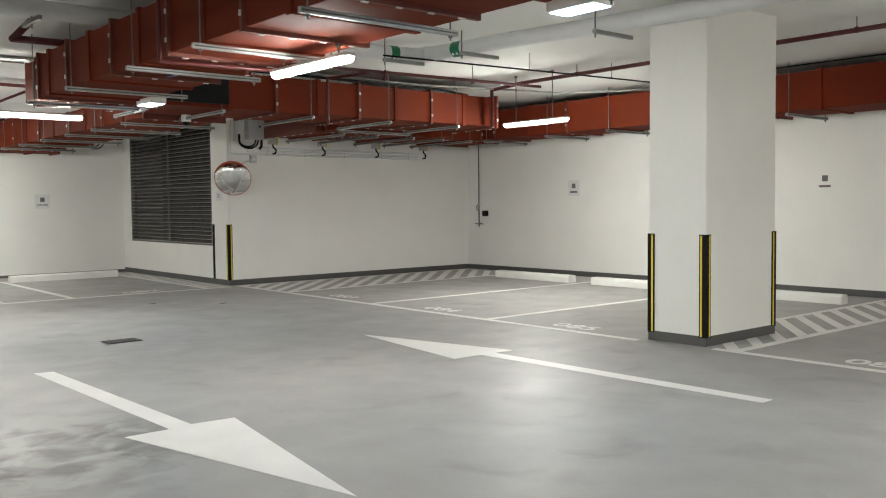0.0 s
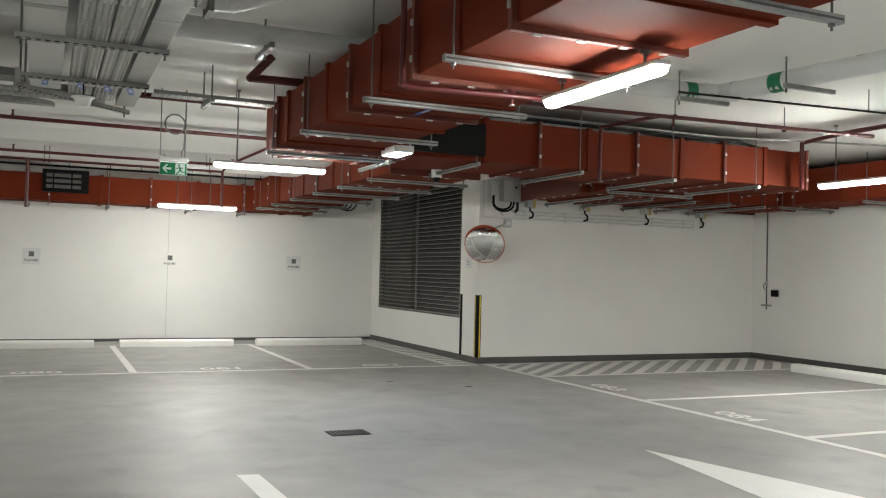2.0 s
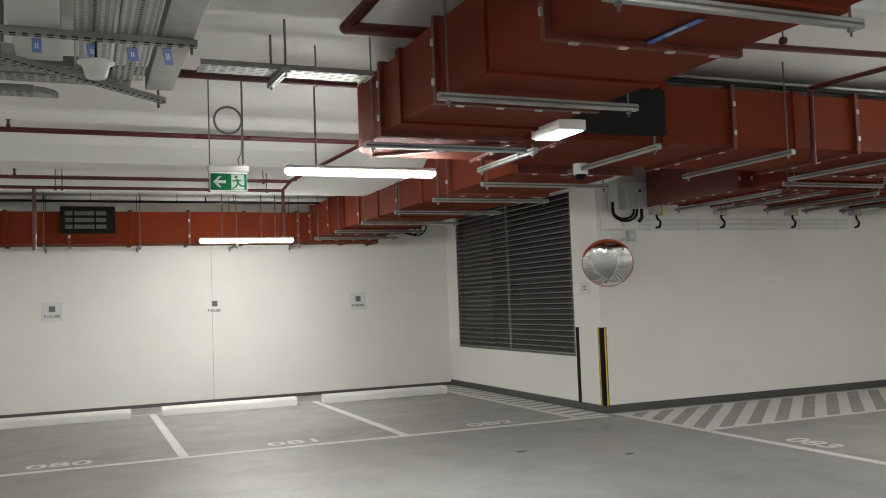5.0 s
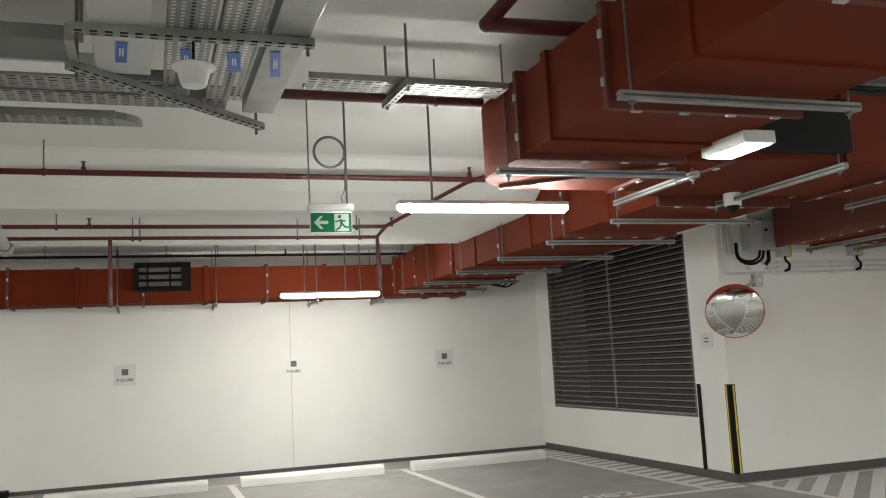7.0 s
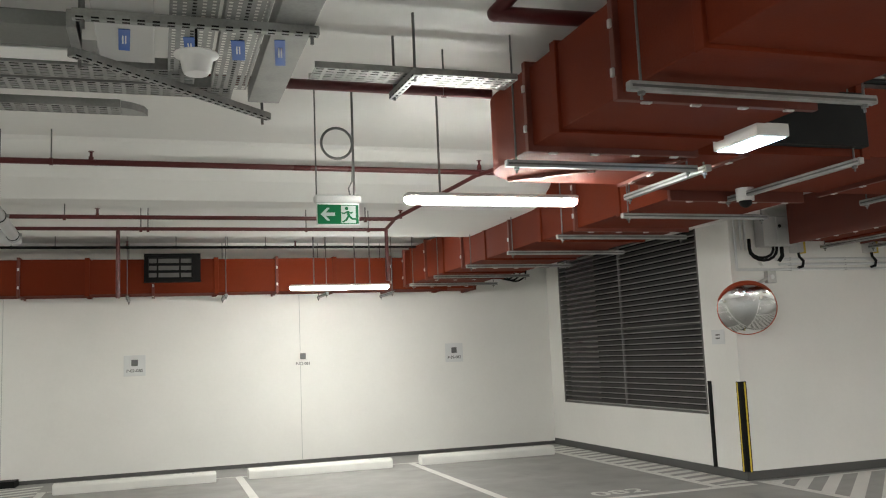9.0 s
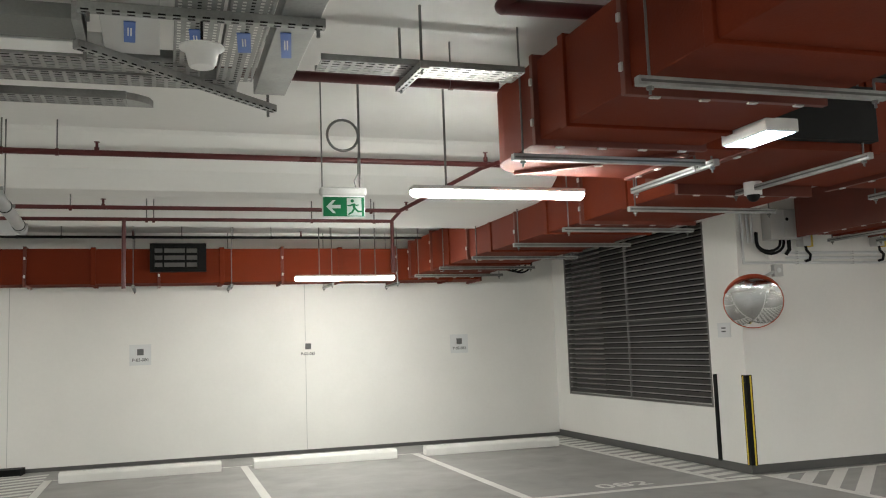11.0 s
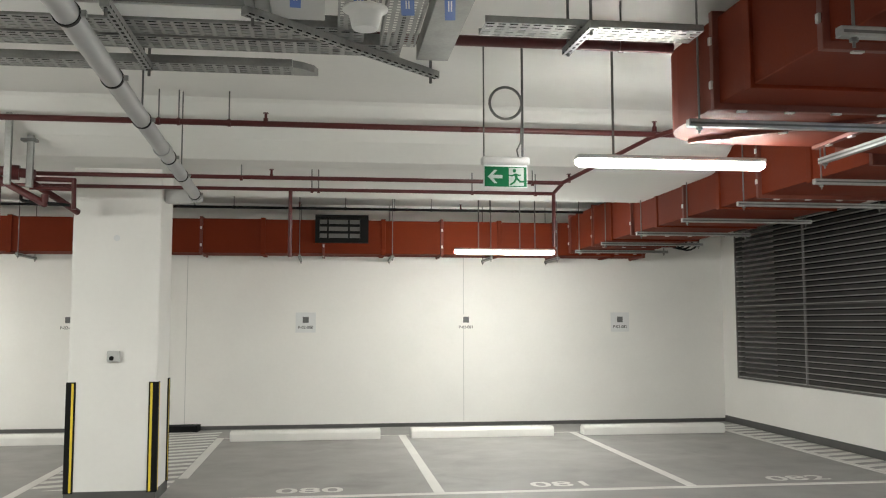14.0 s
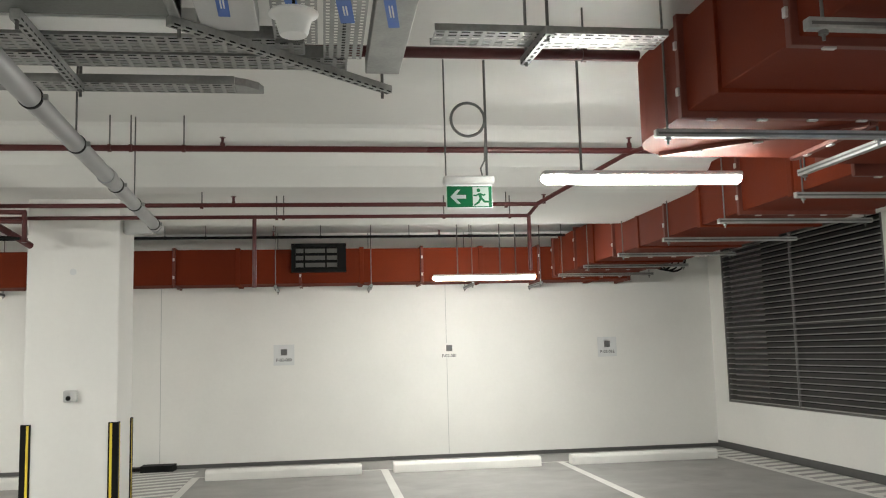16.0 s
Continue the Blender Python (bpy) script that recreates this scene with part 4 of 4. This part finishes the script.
# ---- convex mirror ----
mi = thing("convex_mirror", "round convex traffic mirror with an orange-red shell on a wall corner", "mirror", "", pose(7.375, 14.93, 1.918) @ pose(0, 0, 0, 114, 0, -34))
R, RS = 0.32, 0.50


def dome(r, rs, off, n=32, k=10, flip=False):
    bm = bmesh.new()
    h0 = math.sqrt(rs * rs - r * r)
    rows = []
    for j in range(1, k + 1):
        q = r * j / k
        rows.append([bm.verts.new((q * math.cos(2 * math.pi * i / n), q * math.sin(2 * math.pi * i / n), off + math.sqrt(rs * rs - q * q) - h0)) for i in range(n)])
    top = bm.verts.new((0, 0, off + rs - h0))
    for i in range(n):
        bm.faces.new((top, rows[0][i], rows[0][(i + 1) % n]))
    for a_, b_ in zip(rows, rows[1:]):
        for i in range(n):
            bm.faces.new((a_[i], b_[i], b_[(i + 1) % n], a_[(i + 1) % n]))
    bm.faces.new(rows[-1][::-1])
    return bm


part("glass", dome(R, RS, 0.0), M_MIRROR, mi, "convex silvered mirror face", True)
part("shell", bm_cyl(cyl((0, 0, -0.05), (0, 0, -0.002), R * 0.8, 36, R * 1.004), (0, 0, -0.002), (0, 0, 0.006), R * 1.008, 36), M_ORANGE, mi, "orange-red plastic shell")
bm = bmesh.new()
ring = []
for i in range(25):
    q = radians(35 + 125 * i / 24)
    w = 0.035 * math.sin(math.pi * i / 24)
    ring.append([bm.verts.new((r * math.cos(q), r * math.sin(q), z)) for r, z in ((R * 1.01, 0.0), (R * 1.025, 0.0), (R * 1.025 - w * 0.4, 0.02 + w), (R * 1.01 - w * 0.4, 0.02 + w))])
for a_, b_ in zip(ring, ring[1:]):
    for i in range(4):
        bm.faces.new((a_[i], a_[(i + 1) % 4], b_[(i + 1) % 4], b_[i]))
bm.faces.new(ring[0])
bm.faces.new(ring[-1][::-1])
bmesh.ops.recalc_face_normals(bm, faces=bm.faces)
part("visor", bm, M_ORANGE, mi, "orange-red curved visor")
back = mi.matrix_basis.inverted()
part("arm", tube([back @ Vector(q) for q in ((7.42, 14.99, 1.97), (7.55, 15.10, 2.15), (7.86, 15.15, 2.27))], 0.018, 10), M_GREYBOX, mi)

# ---- conduits and boxes on the mirror wall ----
cb = thing("control_box", "grey steel control box with black cable loops on a white wall", "control box")
part("body", box(7.75, 15.02, 2.63, 8.17, 15.185, 2.98, 0.006), M_GREYBOX, cb)
part("door", box(7.93, 15.008, 2.645, 8.16, 15.021, 2.97, 0.004), M_GREYBOX, cb)
part("lock", cyl((7.97, 15.0, 2.86), (7.97, 15.009, 2.86), 0.02, 12), M_BLACK, cb)
for i, x in enumerate((7.93, 7.98)):
    pts = [(x, 15.1, 2.63)] + [(x - (0.16 + 0.03 * i) + (0.16 + 0.03 * i) * math.cos(q), 15.1, 2.60 - (0.10 + 0.03 * i) * math.sin(q)) for q in [math.pi * j / 8 for j in range(9)]] + [(x - 0.32 - 0.06 * i, 15.1, 2.72)]
    part("cable_loop", tube(pts, 0.016, 8), M_BLACK, cb, "black corrugated cable", True)
part("cable_tail", tube([(8.05, 15.1, 2.63), (8.05, 15.1, 2.52), (8.02, 15.13, 2.46)], 0.022, 8), M_BLACK, cb, "", True)
for xs, zb in (((7.46, 7.46), 2.36), ((7.54, 7.54), 2.60), ((7.60, 7.60), 2.60)):
    cd = thing("conduit", "white plastic conduit clipped to a white wall", "conduit", "conduits")
    part("pipe", cyl((xs[0], 15.165, zb), (xs[0], 15.165, CEIL - 0.01), 0.015, 10), M_PANEL, cd, smooth=True)
for zc, xa in ((2.37, 7.46), (2.43, 8.05), (2.49, 8.0)):
    cd = thing("conduit", "white plastic conduit clipped to a white wall", "conduit", "conduits")
    part("pipe", cyl((xa, 15.165, zc), (11.75, 15.165, zc), 0.016, 10), M_PANEL, cd, smooth=True)
    for x in (8.2, 9.0, 9.9, 10.8, 11.5):
        part("clip", box(x - 0.01, 15.15, zc - 0.018, x + 0.01, 15.188, zc + 0.018), M_GREYBOX, cd)
for x in (8.28, 9.35, 10.62, 11.85):
    vb = thing("damper_actuator", "small grey actuator with yellow tags and a black cable tail", "actuator", "actuators")
    part("body", box(x - 0.06, 15.06, 2.56, x + 0.05, 15.186, 2.68, 0.006), M_GREYBOX, vb)
    part("tag", box(x + 0.055, 15.09, 2.55, x + 0.105, 15.15, 2.70, 0.004), M_BRASS, vb, "yellow tag")
    part("cable", tube([(x, 15.1, 2.56), (x + 0.01, 15.1, 2.51), (x + 0.08, 15.12, 2.46), (x + 0.08, 15.14, 2.40), (x + 0.02, 15.15, 2.385)], 0.015, 8), M_BLACK, vb, "", True)
fa = thing("fire_alarm", "small pink-white round alarm sounder on a white wall", "alarm")
part("body", cyl((7.83, 15.189, 2.46), (7.83, 15.14, 2.46), 0.055, 18, 0.045), M_WHITEP, fa)
sbx = thing("mirror_bracket", "grey wall bracket box above a convex mirror", "bracket")
part("body", box(7.84, 15.12, 2.21, 7.96, 15.188, 2.35, 0.006), M_GREYBOX, sbx)
part("socket", cyl((7.9, 15.12, 2.28), (7.9, 15.112, 2.28), 0.028, 12), M_PANEL, sbx)
wn = thing("wall_notice", "small pale grey notice plate with illegible lines", "notice")
part("plate", box(XL - 0.006, 15.41, 1.53, XL - 0.0005, 15.66, 1.70, 0.002), M_PANEL, wn)
for z in (1.64, 1.60):
    part("bar", box(XL - 0.008, 15.50, z - 0.008, XL - 0.005, 15.58, z + 0.008), M_INK, wn)

# drop conduit and button on the east wall
dc = thing("drop_conduit", "dark cable drop with a small black switch on a white wall", "conduit")
part("pipe", tube([(X1 - 0.02, 14.81, 2.85), (X1 - 0.02, 14.81, 1.38), (X1 - 0.025, 14.80, 1.34), (X1 - 0.02, 14.81, 1.30), (X1 - 0.02, 14.81, 0.92)], 0.012, 10), M_INK, dc)
part("coupling", cyl((X1 - 0.02, 14.81, 1.36), (X1 - 0.02, 14.81, 1.44), 0.022, 12), M_GREYBOX, dc)
part("tail", tube([(X1 - 0.02, 14.83, 1.42), (X1 - 0.04, 14.87, 1.36), (X1 - 0.02, 14.86, 1.28)], 0.008, 6), M_INK, dc)
part("bracket", box(X1 - 0.07, 14.70, 0.98, X1 - 0.002, 14.90, 1.01, 0.004), M_GALV, dc)
part("switch", box(X1 - 0.06, 14.53, 1.16, X1 - 0.001, 14.67, 1.28, 0.008), M_BLACK, dc, "black switch box")

# ---- bay signs ----


def bay_sign(txt, m, panel):
    t = thing("bay_sign", "pale wall sign reading %s below a dark square" % txt, "sign", "bay signs", m)
    if panel:
        part("panel", box(-0.15, -0.006, -0.15, 0.15, -0.0005, 0.15, 0.002), M_PANEL, t)
    else:
        part("panel", box(-0.11, -0.004, -0.10, 0.11, -0.0005, 0.12, 0.001), M_WALL, t)
    y = -0.0065 if panel else -0.0045
    part("code_square", box(-0.045, y - 0.001, -0.005, 0.045, y + 0.001, 0.085), M_INK, t, "dark grey square")
    letters("text", txt, 0.062, pose(0, y, -0.075, 90, 0, 0), M_INK, t, 0.0012, 0.0006)


for txt, x, pn in (("P-02-079", -2.61, False), ("P-02-080", 0.80, True), ("P-02-081", 3.24, False), ("P-02-082", 5.69, True)):
    bay_sign(txt, pose(x, Y1, 1.57), pn)
for y in (12.1, 7.1):
    t = thing("bay_sign", "pale wall sign with a dark square and illegible line", "sign", "bay signs", pose(X1, y, 1.715, 0, 0, -90))
    part("panel", box(-0.14, -0.006, -0.15, 0.14, -0.0005, 0.15, 0.002), M_PANEL if y > 10 else M_WALL, t)
    part("code_square", box(-0.045, -0.0075, -0.005, 0.045, -0.0055, 0.085), M_INK, t)
    part("text_bar", box(-0.09, -0.0075, -0.095, 0.09, -0.0055, -0.06), M_INK, t)

# ---- small things ----
dr = thing("floor_drain", "dark rectangular slotted floor drain set in grey floor", "drain")
part("tray", box(3.36, 9.87, 0.0006, 3.72, 10.12, 0.004), M_BLACK, dr)
for i in range(9):
    part("bar", box(3.375 + i * 0.0375, 9.885, 0.004, 3.39 + i * 0.0375, 10.105, 0.009), M_SKIRT, dr)
cc = thing("dome_camera", "small white dome camera under a red duct", "camera")
part("base", cyl((5.21, 11.97, 2.565), (5.21, 11.97, 2.658), 0.062, 20, 0.066), M_WHITEP, cc, smooth=True)
bm = bmesh.new()
bmesh.ops.create_uvsphere(bm, u_segments=18, v_segments=10, radius=0.048, matrix=Matrix.Translation((5.21, 11.97, 2.562)))
part("dome", bm, M_BLACK, cc, "dark glossy dome", True)
kb = thing("call_point", "small grey box with a dark button on a white column", "switch")
part("body", box(-0.79, 14.90, 1.22, -0.68, 14.949, 1.32, 0.012), M_GREYBOX, kb)
part("button", cyl((-0.745, 14.90, 1.255), (-0.745, 14.89, 1.255), 0.02, 12), M_BLACK, kb)
pc = thing("wall_plug", "small round grey cap on a white column", "cap")
part("cap", cyl((-0.74, 14.949, 2.32), (-0.74, 14.94, 2.32), 0.028, 14), M_PANEL, pc)
bb = thing("floor_box", "low black plastic box at the foot of a wall", "box")
part("body", prism([(-1.15, 19.95), (-0.72, 19.95), (-0.70, 20.2), (-1.15, 20.2)], 0.0006, 0.09), M_BLACK, bb)
part("tail", tube([(-1.15, 20.1, 0.03), (-1.6, 20.12, 0.03)], 0.025, 8), M_BLACK, bb)
for x, y in ((6.0, 12.6), (5.2, 13.3)):
    lf = thing("floor_scrap", "tiny dark scrap lying on the grey floor", "litter", "scraps")
    part("scrap", prism([(x - 0.05, y), (x, y - 0.02), (x + 0.06, y + 0.005), (x, y + 0.03)], 0.0006, 0.006), M_SKIRT, lf)
ck = thing("cable_coil", "coil of black cable hung at the wall under a red duct", "cable")
for i in range(3):
    r = 0.16 + 0.02 * i
    pts = [(6.62 + 0.07 * i + r * math.cos(q), 20.14 - 0.03 * i, 2.88 + r * 0.9 * math.sin(q)) for q in [math.pi + math.pi * j / 10 for j in range(11)]]
    part("loop", tube([(pts[0][0], pts[0][1], 3.1)] + pts + [(pts[-1][0], pts[-1][1], 3.1)], 0.014, 8), M_BLACK, ck, "", True)
part("bracket", box(6.9, 20.1, 2.93, 7.3, 20.238, 2.97, 0.004), M_GALV, ck)
cbl = thing("cable_bundle", "dark cables and pale conduit lying along a red duct", "cable")
part("cable", tube([(4.5, 10.98, 3.17), (8.5, 10.98, 3.17), (8.9, 11.0, 3.17), (9.7, 11.3, 3.17)], 0.02, 8), M_BLACK, cbl)
part("conduit", tube([(4.5, 11.03, 3.215), (8.6, 11.02, 3.215), (10.9, 10.3, 3.2), (11.9, 9.0, 3.2)], 0.014, 8), M_GALV, cbl)
